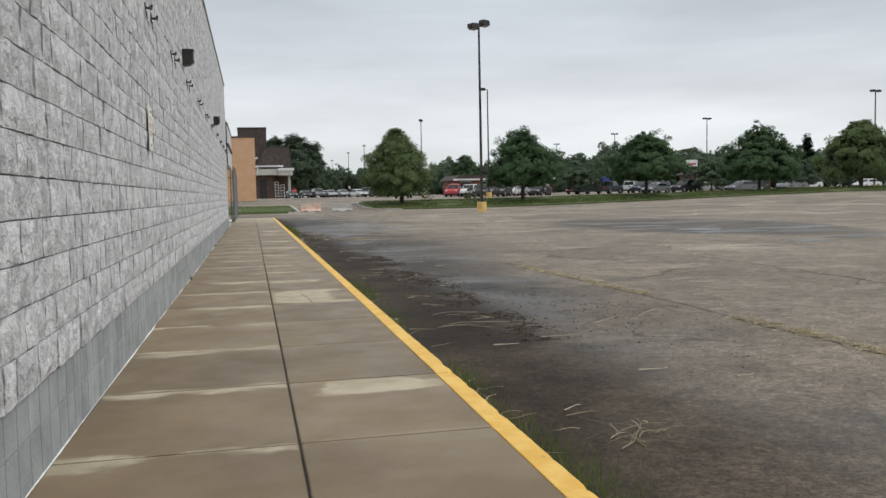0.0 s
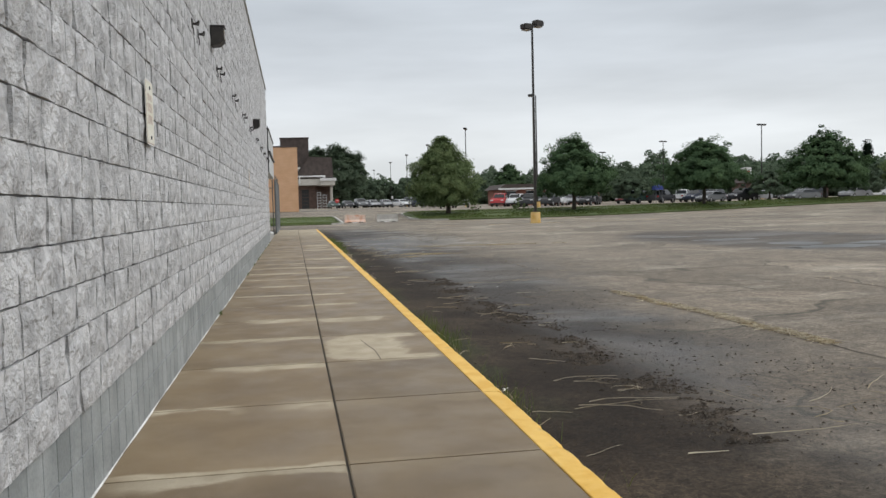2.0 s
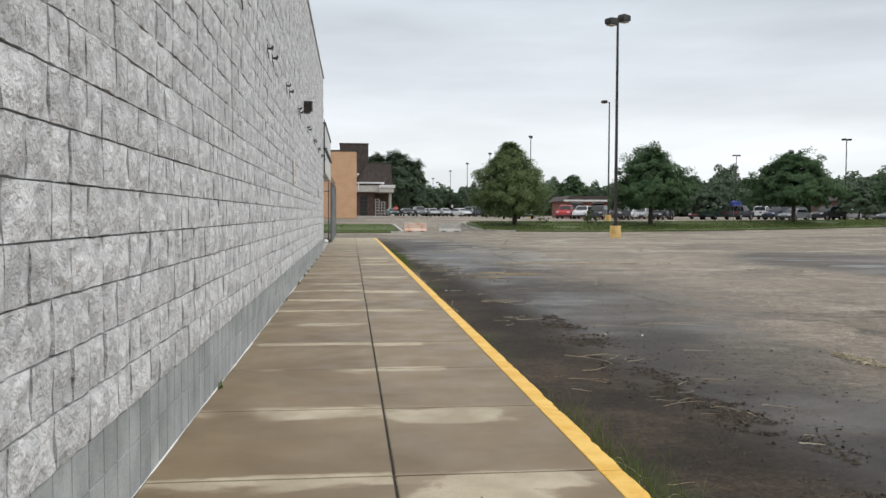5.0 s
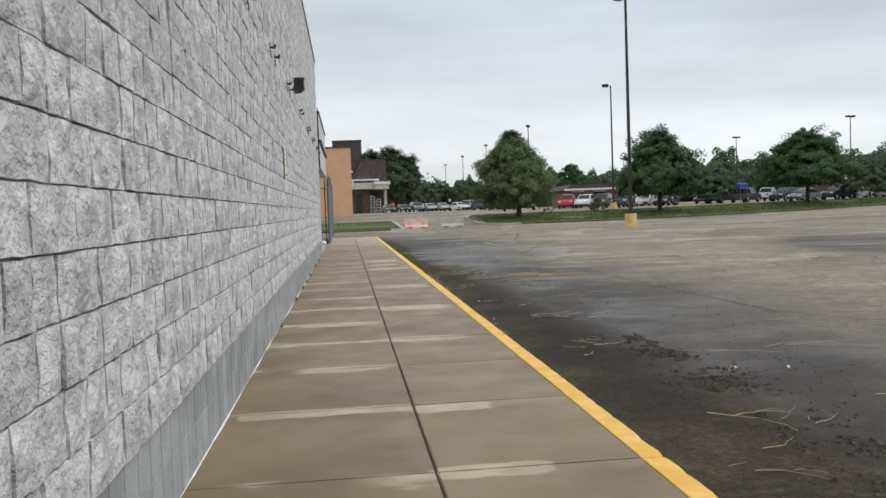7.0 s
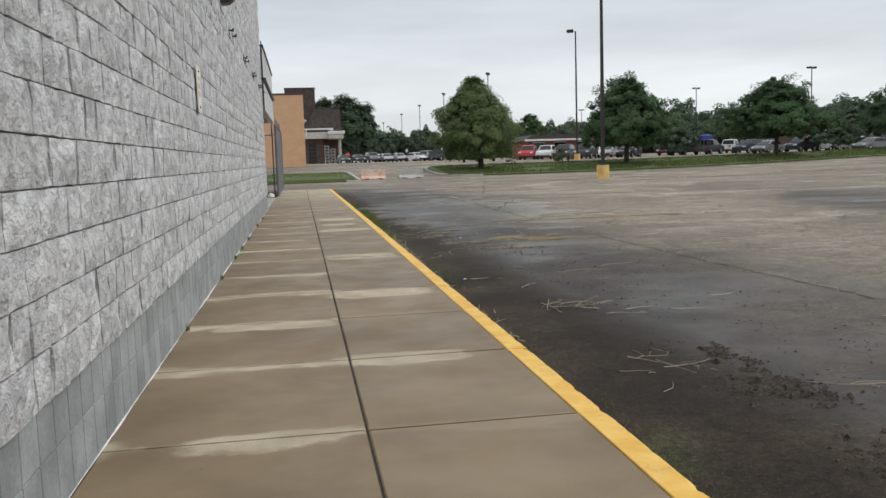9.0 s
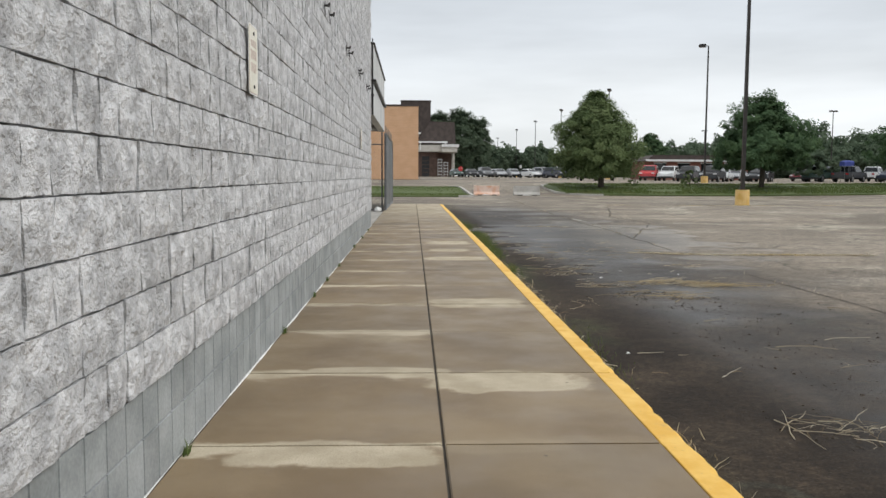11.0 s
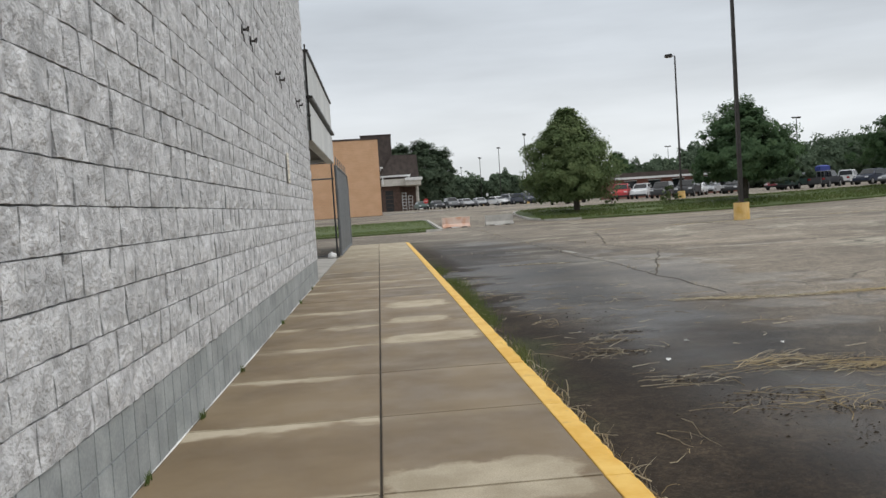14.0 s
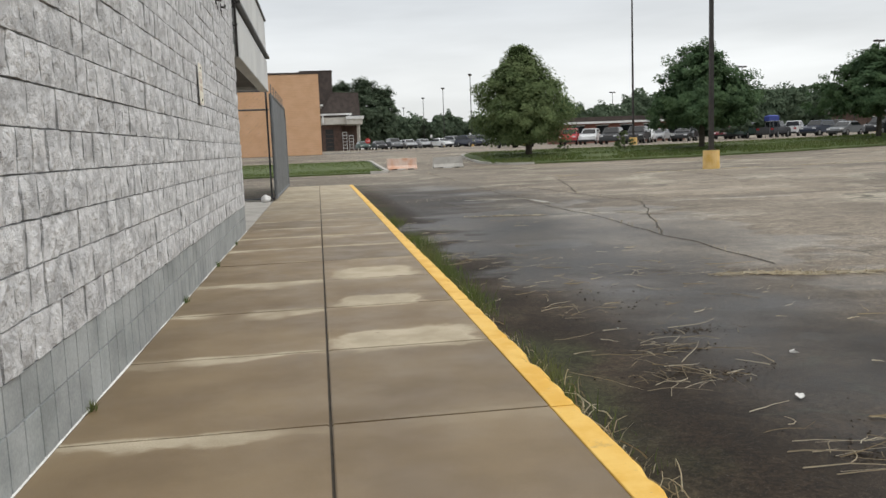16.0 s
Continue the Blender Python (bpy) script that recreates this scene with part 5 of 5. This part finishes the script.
def stop_sign(x, y):
    ob = empty("stop_sign", pose(x, y, ground_z(x, y)))
    part("post", rod((0, 0.03, -0.05), (0, 0.03, 1.75), 0.03), M_STEEL, ob)
    pts = [(0.36 * math.cos(radians(22.5 + 45 * k)), 1.40 + 0.36 * math.sin(radians(22.5 + 45 * k))) for k in range(8)]
    part("plate", prism(pts, "y", -0.005, 0.005), M_STOP, ob, "red octagonal plate")
    crv = bpy.data.curves.new("word", "FONT")
    crv.body, crv.size, crv.align_x, crv.align_y = "STOP", 0.24, "CENTER", "CENTER"
    tmp = new("word_curve", crv)
    me = bpy.data.meshes.new_from_object(tmp.evaluated_get(bpy.context.evaluated_depsgraph_get()))
    bpy.data.objects.remove(tmp)
    me.materials.append(M_WHITE)
    word = new("lettering", me)
    word.parent = ob
    word.matrix_local = pose(0, -0.009, 1.40, 90, 0, 0)
    word["label"] = "white word STOP"
    return tagged(ob, "red octagonal stop sign on a steel post", "sign")


stop_sign(6.65, 138)


# ---- buildings ----
def orange_building():
    ob = empty("orange_building", pose(0.02, 118, 0.45))
    part("wall", box(-22, 0.45, 0, 14, -0.2, 9.05, 0.02), M_ORANGE, ob, "smooth orange brick wall")
    part("coping", box(-22.05, 0.52, -0.06, 14.05, 9.05, 9.24, 0.01), M_BROWN, ob)
    part("plinth", box(-22.03, 0.48, -0.03, 14.0, -0.2, 0.42, 0.01), M_BRICK, ob)
    vent = part("roof_vent", rod((-1.9, 6, 9.05), (-1.9, 6, 9.6), 0.10), M_STEEL, ob)
    part("cowl", rod((-2.15, 6, 9.62), (-1.65, 6, 9.66), 0.07), M_STEEL, vent)
    return tagged(ob, "plain orange brick building with dark coping behind the verge", "building")


orange_building()


def brown_store():
    ob = empty("brown_store", pose(0.18, 204.4, 0.05) @ Matrix.Scale(2.2, 4))
    part("tower", box(-1.45, 1.70, 4.6, 12, 0.4, 8.4, 0.03), M_BROWN, ob, "dark brown shingled tower")
    part("tower_coping", box(-1.50, 1.75, 4.54, 12.06, 8.4, 8.5, 0.01), M_BROWN, ob)
    part("roof", prism([(0.42, 4.2), (4.35, 3.95), (4.22, 6.2), (1.6, 6.3)], "y", 4.2, 13), M_BROWN, ob, "dark brown mansard roof")
    part("rear_wall", box(0.4, 4.1, 6.2, 13, 0.4, 4.2), M_BRICK, ob)
    part("side_wall", box(0.45, 2.35, 3.0, 6.2, 0.4, 3.5, 0.01), M_BRICK, ob, "dark brown brick wall")
    part("porch_fascia", box(0.40, 2.95, 2.4, 6.0, 3.05, 3.75, 0.02), M_TRIM, ob)
    part("porch_fascia_side", box(2.85, 4.40, 1.6, 6.0, 3.0, 3.5, 0.02), M_TRIM, ob)
    part("porch_cap", box(0.36, 3.4, 2.3, 6.0, 3.95, 4.12, 0.01), M_WHITE, ob)
    part("porch_band", box(0.42, 3.1, 2.5, 6.0, 3.75, 3.95, 0.01), M_BROWN, ob)
    part("porch_cap_side", box(2.8, 4.55, 1.5, 6.0, 3.5, 3.8, 0.01), M_WHITE, ob)
    for y in (1.8, 5.2):
        part("column", box(3.98, 4.12, y, y + 0.15, 0.35, 3.0, 0.01), M_TRIM, ob)
    door = part("door", box(0.75, 1.55, 2.97, 3.0, 0.45, 2.6, 0.01), M_GROOVE, ob, "dark door")
    for z in (0.9, 1.3, 1.7, 2.1):
        part("door_bar", box(0.80, 1.50, 2.955, 2.97, z, z + 0.04), M_BRICK, door)
    part("downpipe", rod((0.58, 2.3, 3.2), (0.58, 2.3, 4.0), 0.06), M_WHITE, ob)
    lamp = part("flood_lamp", box(0.35, 0.66, 2.0, 2.3, 4.85, 5.02, 0.02), M_WHITE, ob)
    part("lamp_bracket", rod((0.45, 2.2, 4.85), (0.45, 4.7, 4.75), 0.03), M_WHITE, lamp)
    part("porch_slab", box(0.3, 5.2, 0.8, 6, -0.1, 0.46, 0.02), M_CONCRETE, ob)
    return tagged(ob, "far store with dark brown shingled tower, mansard and cream porch", "building")


brown_store()


def lattice_frame(x, y, n, label):
    ob = empty("lattice_frame", pose(x, y, 1.06) @ Matrix.Scale(2.0, 4))
    for k in range(n):
        part("slat", box(-0.22, 0.22, -0.04, 0.04, 0.25 + k * 0.34, 0.31 + k * 0.34, 0.01), M_WHITE, ob)
    for sx in (-0.22, 0.22):
        part("upright", rod((sx, 0, 0), (sx, 0, 0.30 + (n - 1) * 0.34), 0.025), M_WHITE, ob)
    return tagged(ob, label, "frame", "frames on the porch")


lattice_frame(5.95, 209.2, 6, "white slatted frame standing on the store porch")
lattice_frame(7.35, 210.2, 5, "white slatted frame standing on the store porch")


def parking_sign(x, y):
    ob = empty("parking_sign", pose(x, y, ground_z(x, y)))
    part("post", rod((0, 0.02, -0.05), (0, 0.02, 2.0), 0.035), M_DARK_METAL, ob)
    part("plate", box(-0.17, 0.17, -0.012, 0.0, 1.55, 2.05, 0.004), M_WHITE, ob)
    return tagged(ob, "small white parking sign on a dark post among the cars", "sign", "signs among the cars")


parking_sign(17.4, 154.5)
parking_sign(23.2, 153.0)

# pale footway in front of the buildings
foot_bm = bmesh.new()
for k in range(12):
    xa, xb = 0.7 + k * 0.9, 1.6 + k * 0.9
    ya = 117 + 1.2 * k
    box(xa, xb - 0.01, ya, ya + 3.2, ground_z(xa, ya) - 0.2, ground_z(xa, ya) + 0.13, 0.0, foot_bm)
tagged(part("pavement_far", foot_bm, M_CONCRETE), "pale concrete footway beside the orange building", "pavement", kind="structure")


def low_building(x, y, w, d, h, wall_m, roof_m, windows, label):
    ob = empty("low_building", pose(x, y, ground_z(x, y)))
    part("wall", box(0, w, 0, d, -0.1, h, 0.02), wall_m, ob)
    part("roof", prism([(-0.5, h), (w + 0.5, h), (w * 0.97, h + 0.8), (w * 0.03, h + 0.8)], "y", -0.6, d + 0.6), roof_m, ob)
    part("fascia", box(-0.55, w + 0.55, -0.65, -0.55, h - 0.05, h + 0.22, 0.01), M_WHITE, ob)
    for k in range(windows):
        wx = w * (k + 0.5) / windows
        win = part("window", box(wx - 0.8, wx + 0.8, -0.03, 0.05, 0.9, 2.2), M_GLASS_CAR, ob)
        part("frame", box(wx - 0.88, wx + 0.88, -0.06, -0.02, 2.2, 2.3), M_WHITE, win)
        part("sill", box(wx - 0.88, wx + 0.88, -0.08, -0.02, 0.82, 0.9), M_WHITE, win)
    return tagged(ob, label, "building")


low_building(31.5, 130, 16, 9, 2.5, M_RED_BRICK, M_BROWN, 5, "low red brick building with white fascia beyond the cars")
low_building(82, 142, 14, 9, 3.0, M_BRICK, M_BROWN, 5, "low brown brick shop beyond the cars")


def sign_box(x, y, z, w, h, label):
    ob = empty("pole_sign", pose(x, y, ground_z(x, y)))
    part("post", rod((0, 0, 0), (0, 0, z), 0.10), M_DARK_METAL, ob)
    part("panel", box(-w / 2, w / 2, -0.15, 0.15, z, z + h, 0.03), M_WHITE, ob)
    part("print_bar", box(-w * 0.35, w * 0.35, -0.158, -0.150, z + h * 0.25, z + h * 0.5), M_STOP, ob)
    return tagged(ob, label, "sign")


sign_box(78.4, 140, 4.4, 2.2, 1.2, "white box sign on a post beyond the cars")
sign_box(55.5, 150, 4.2, 1.9, 0.9, "white box sign on a post beyond the cars")


def blue_tent(x, y):
    ob = empty("blue_canopy", pose(x, y, ground_z(x, y)))
    for sx in (-0.45, 0.45):
        for sy in (-0.45, 0.45):
            part("leg", rod((sx, sy, 0), (sx, sy, 2.3), 0.03), M_STEEL, ob)
    bm = bmesh.new()
    ring = [bm.verts.new((sx * 0.55, sy * 0.55, 2.3)) for sx, sy in ((-1, -1), (1, -1), (1, 1), (-1, 1))]
    low = [bm.verts.new((v.co.x, v.co.y, 1.8)) for v in ring]
    top = [bm.verts.new((sx * 0.25, sy * 0.25, 2.42)) for sx, sy in ((-1, -1), (1, -1), (1, 1), (-1, 1))]
    bm.faces.new(top)
    for k in range(4):
        j = (k + 1) % 4
        bm.faces.new((ring[k], ring[j], top[j], top[k]))
        bm.faces.new((low[k], low[j], ring[j], ring[k]))
    part("canvas", bm, M_BLUE, ob, "blue canvas top")
    return tagged(ob, "small blue canvas canopy among the parked cars", "canopy")


blue_tent(48.2, 110.0)


# ---- parked vehicles ----
SIDE = {
    "sedan": dict(l=4.6, w=1.78, belt=0.92, low=[(-2.3, 0.32), (-2.3, 0.72), (-2.18, 0.90), (-1.35, 0.98), (0.9, 0.96), (2.05, 0.80), (2.28, 0.62), (2.3, 0.30)], cab=[(-1.75, 0.96), (-1.05, 1.40), (-0.2, 1.45), (0.35, 1.40), (1.15, 0.95)], wheel=0.32),
    "suv": dict(l=4.7, w=1.88, belt=1.08, low=[(-2.35, 0.38), (-2.36, 0.95), (-2.28, 1.10), (-1.0, 1.12), (1.0, 1.10), (2.1, 1.00), (2.33, 0.80), (2.35, 0.38)], cab=[(-2.2, 1.09), (-1.95, 1.68), (-0.9, 1.76), (0.35, 1.72), (1.1, 1.09)], wheel=0.37),
    "pickup": dict(l=5.6, w=1.95, belt=1.12, low=[(-2.8, 0.45), (-2.8, 1.12), (-0.8, 1.12), (-0.75, 1.10), (1.3, 1.12), (2.55, 1.05), (2.78, 0.85), (2.8, 0.45)], cab=[(-0.75, 1.10), (-0.65, 1.78), (0.2, 1.84), (0.75, 1.80), (1.45, 1.10)], wheel=0.40),
}


def vehicle(kind, paint, x, y, turn, label):
    """A parked car or pickup: body and cabin from side profiles, glass, wheels, lamps and bumpers."""
    d = SIDE[kind]
    ob = empty({"sedan": "car", "suv": "suv", "pickup": "pickup_truck"}[kind], pose(x, y, ground_z(x, y), 0, 0, turn))
    w = d["w"] / 2
    m = PAINT[paint]
    part("body", prism(d["low"], "y", -w, w, 0.07), m, ob, smooth=False)
    cab = prism(d["cab"], "y", -w + 0.08, w - 0.08, 0.0)
    zlo, zhi = min(p[1] for p in d["cab"]), max(p[1] for p in d["cab"])
    for v in cab.verts:
        v.co.y *= 1 - 0.17 * (v.co.z - zlo) / (zhi - zlo)
    bmesh.ops.bevel(cab, geom=list(cab.edges), offset=0.04, segments=2, affect="EDGES", clamp_overlap=True)
    part("cabin", cab, m, ob)
    (xa, za), (xb, zb) = d["cab"][0], d["cab"][1]
    (xc, zc), (xd, zd) = d["cab"][3], d["cab"][4]

    def pane(name, a, b, ya, yb, shift):
        bm = bmesh.new()
        f0, f1 = 0.14, 0.90
        p0 = (a[0] + (b[0] - a[0]) * f0, a[1] + (b[1] - a[1]) * f0)
        p1 = (a[0] + (b[0] - a[0]) * f1, a[1] + (b[1] - a[1]) * f1)
        vs = []
        for s in (0.0, 0.012):
            vs.append([bm.verts.new((p0[0] + shift * (0.006 + s), -ya, p0[1] + 0.006 + s)), bm.verts.new((p0[0] + shift * (0.006 + s), ya, p0[1] + 0.006 + s)), bm.verts.new((p1[0] + shift * (0.006 + s), yb, p1[1] + 0.006 + s)), bm.verts.new((p1[0] + shift * (0.006 + s), -yb, p1[1] + 0.006 + s))])
        bm.faces.new(vs[1])
        for k in range(4):
            bm.faces.new((vs[0][k], vs[0][(k + 1) % 4], vs[1][(k + 1) % 4], vs[1][k]))
        bmesh.ops.recalc_face_normals(bm, faces=bm.faces)
        part(name, bm, M_GLASS_CAR, ob, "dark tinted glass")

    pane("windscreen", (xd, zd), (xc, zc), w - 0.18, w - 0.30, 1)
    pane("rear_window", (xa, za), (xb, zb), w - 0.20, w - 0.32, -1)
    for s in (-1, 1):
        bm = bmesh.new()
        zt = zhi - 0.13
        yb = s * ((w - 0.08) * 1.0 + 0.004)
        yt = s * ((w - 0.08) * (1 - 0.17 * (zt - zlo) / (zhi - zlo)) + 0.004)
        fx = (zt - za) / (zb - za)
        fd = (zt - zd) / (zc - zd)
        q = [(xa + 0.16, yb, zlo + 0.05), (xd - 0.16, yb, zlo + 0.05), (xd + (xc - xd) * fd - 0.10, yt, zt), (xa + (xb - xa) * min(1, fx) + 0.12, yt, zt)]
        outer = [bm.verts.new((px, py + s * 0.010, pz)) for px, py, pz in q]
        inner = [bm.verts.new((px, py - s * 0.02, pz)) for px, py, pz in q]
        bm.faces.new(outer)
        for k in range(4):
            bm.faces.new((inner[k], inner[(k + 1) % 4], outer[(k + 1) % 4], outer[k]))
        bmesh.ops.recalc_face_normals(bm, faces=bm.faces)
        part("side_window", bm, M_GLASS_CAR, ob, "dark tinted glass")
        part("mirror", box(xd - 0.22, xd - 0.08, min(s * w, s * (w + 0.16)), max(s * w, s * (w + 0.16)), zlo, zlo + 0.14, 0.02), m, ob)
        part("headlight", box(d["l"] / 2 - 0.16, d["l"] / 2 - 0.005, min(s * w * 0.55, s * w * 0.93), max(s * w * 0.55, s * w * 0.93), d["belt"] - 0.30, d["belt"] - 0.16, 0.02), M_HEADLIGHT, ob)
        part("tail_lamp", box(-d["l"] / 2 - 0.015, -d["l"] / 2 + 0.10, min(s * w * 0.62, s * w * 0.95), max(s * w * 0.62, s * w * 0.95), d["belt"] - 0.30, d["belt"] - 0.10, 0.015), M_TAIL, ob)
        for ax in (-0.29, 0.31):
            r = d["wheel"]
            tyre = part("wheel", rod((ax * d["l"], s * (w - 0.20), r), (ax * d["l"], s * (w + 0.015), r), r, r, 20), M_TYRE, ob)
            part("rim", rod((ax * d["l"], s * (w + 0.0), r), (ax * d["l"], s * (w + 0.03), r), r * 0.62, r * 0.55, 14), M_RIM, tyre)
    part("front_bumper", box(d["l"] / 2 - 0.12, d["l"] / 2 + 0.05, -w * 0.94, w * 0.94, 0.30, 0.52, 0.03), M_BUMPER, ob)
    part("rear_bumper", box(-d["l"] / 2 - 0.05, -d["l"] / 2 + 0.12, -w * 0.94, w * 0.94, 0.34, 0.54, 0.03), M_BUMPER, ob)
    if kind == "pickup":
        part("load_bed", box(-2.7, -0.85, -w + 0.12, w - 0.12, 1.10, 1.135, 0.005), M_BUMPER, ob, "black load bed")
    return tagged(ob, label, {"sedan": "car", "suv": "car", "pickup": "pickup truck"}[kind], "parked vehicles")


ROW = [("pickup", "red", 28.4, 118, -115), ("suv", "white", 30.2, 116.5, -118), ("suv", "black", 30.4, 110, -120), ("suv", "black", 32.0, 107, -122), ("sedan", "white", 34.9, 112, -120), ("sedan", "silver", 38.1, 116, -126), ("sedan", "black", 38.4, 110, -130),
       ("sedan", "maroon", 47.3, 118, -140), ("pickup", "green", 46.8, 113, -140), ("pickup", "black", 49.6, 112, 42), ("pickup", "white", 56.5, 119.5, 46), ("suv", "black", 60.0, 117.0, -145), ("sedan", "grey", 52.8, 104, -150),
       ("suv", "black", 58.2, 106, -155), ("sedan", "silver", 61.8, 108, -150), ("sedan", "grey", 62.8, 99.5, -165), ("suv", "black", 66.9, 104, -160), ("suv", "silver", 74.9, 106, -160), ("suv", "white", 82.0, 112, -160), ("sedan", "white", 89.0, 108, -165), ("suv", "grey", 95.0, 108, -170), ("sedan", "white", 100.5, 110, -170),
       ("suv", "white", 22.4, 116, -100), ("sedan", "black", 19.6, 112, -100), ("pickup", "grey", 39.5, 112, -120), ("suv", "navy", 55.5, 113, -150), ("sedan", "grey", 70.0, 116, -150), ("suv", "white", 74.0, 118, -150),
       ("sedan", "black", 9.7, 160, -82), ("suv", "grey", 12.0, 159, -82), ("sedan", "silver", 14.2, 158, -80), ("sedan", "silver", 16.4, 157, -80), ("sedan", "white", 18.8, 154, -62), ("sedan", "white", 14.8, 170, -80), ("suv", "silver", 21.4, 156, -66), ("suv", "navy", 22.6, 151, -64), ("sedan", "green", 7.3, 163, -82), ("suv", "silver", 25.4, 152, -64), ("sedan", "grey", 18.0, 172, -80)]
WORDS = {"sedan": "saloon car", "suv": "sport utility car", "pickup": "pickup truck"}
for kind, paint, x, y, turn in ROW:
    vehicle(kind, paint, x, y, turn, paint + " " + WORDS[kind] + (" parked in the far row" if x > 18 else " parked in the distant lot"))


def island_kerb(name, x0, y0, y1, r, flip, label):
    """Pale concrete kerb round the end of a planted bed."""
    path = [(x0 + r + (0.0 if flip else 0.8), y0)]
    path += [(x0 + r + r * math.cos(radians(a)), y0 + r + r * math.sin(radians(a))) for a in range(-90, -181, -10)]
    path += [(x0 + r + r * math.cos(radians(a)), y1 - r + r * math.sin(radians(a))) for a in range(180, 89, -10)]
    path = [(x0 - (x - x0), y) for x, y in path][::-1] if flip else path
    vs, fs = [], []
    for k, (x, y) in enumerate(path):
        xa, ya = path[max(0, k - 1)]
        xb, yb = path[min(len(path) - 1, k + 1)]
        d = Vector((xb - xa, yb - ya)).normalized()
        nx, ny = d.y, -d.x
        z = ground_z(x, y)
        for s, h in ((0.02, -0.05), (0.02, 0.13), (-0.16, 0.13), (-0.16, 0.02)):
            vs.append((x - nx * s, y - ny * s, z + h))
    for k in range(len(path) - 1):
        for q in range(3):
            a = k * 4 + q
            fs.append((a, a + 4, a + 5, a + 1))
    return tagged(from_arrays(name, vs, fs, M_CONCRETE), label, "kerb", kind="structure")


island_kerb("kerb_island", ISLE[0], ISLE[2], ISLE[3], 2.5, False, "pale concrete kerb round the planted island")
island_kerb("kerb_verge", VERGE[1], VERGE[2], VERGE[3], 1.0, True, "pale concrete kerb round the end of the verge")

# ---- the pieces of wall and pavement that lie beside the walk ----
for me, at in NEAR_BLOCKS:
    ob = new("block", me)
    ob.location, ob.parent = at, wall
for me, at in NEAR_BAND:
    ob = new("band_block", me)
    ob.location, ob.parent = at, wall
SLAB_L = finish(box(WALL_X - 0.012, -0.007, -JOINT / 2 + 0.004, JOINT / 2 - 0.004, -0.10, 0.0, 0.006), "slab", M_SLAB)
SLAB_R = finish(box(0.007, 1.094, -JOINT / 2 + 0.004, JOINT / 2 - 0.004, -0.10, 0.0, 0.006), "slab", M_SLAB)


def kerb_mesh(seed):
    """A painted kerb length whose outer arris is knocked about."""
    r = random.Random(seed)
    m = 26
    vs, fs = [], []
    for k in range(m + 1):
        y = -JOINT / 2 + 0.002 + (JOINT - 0.004) * k / m
        bite = max(0.0, noise.noise(Vector((k * 0.45, seed * 2.7, 0))) - 0.12) * 0.06 + r.uniform(0, 0.003)
        end = 0.004 if k in (0, m) else 0.0
        vs += [(1.097, y, -0.2), (1.097, y, -0.004 - end), (1.101, y, -end), (1.225 - bite * 1.2, y, -end + r.uniform(-0.001, 0.0005)), (1.250 - bite * 0.7, y, -0.018 - bite * 0.5 - end), (1.262, y, -0.06 - bite), (1.262, y, -0.2)]
    for k in range(m):
        for q in range(6):
            a = k * 7 + q
            fs.append((a, a + 7, a + 8, a + 1))
    for k in (0, m):
        fs.append(tuple(k * 7 + q for q in (range(7) if k == 0 else range(6, -1, -1))))
    return mesh_of("kerb_stone", vs, [f[::-1] for f in fs], M_KERB)


KERBS = [kerb_mesh(k) for k in range(6)]
rng = random.Random(12)
for k in range(-9, 34):
    y = S0 + (k + 0.5) * JOINT
    for name, me in (("slab", SLAB_L), ("slab", SLAB_R), ("kerb_stone", KERBS[rng.randrange(6)])):
        ob = new(name, me)
        ob.location, ob.parent = (0, y, rng.uniform(-0.002, 0.0015)), walk_way
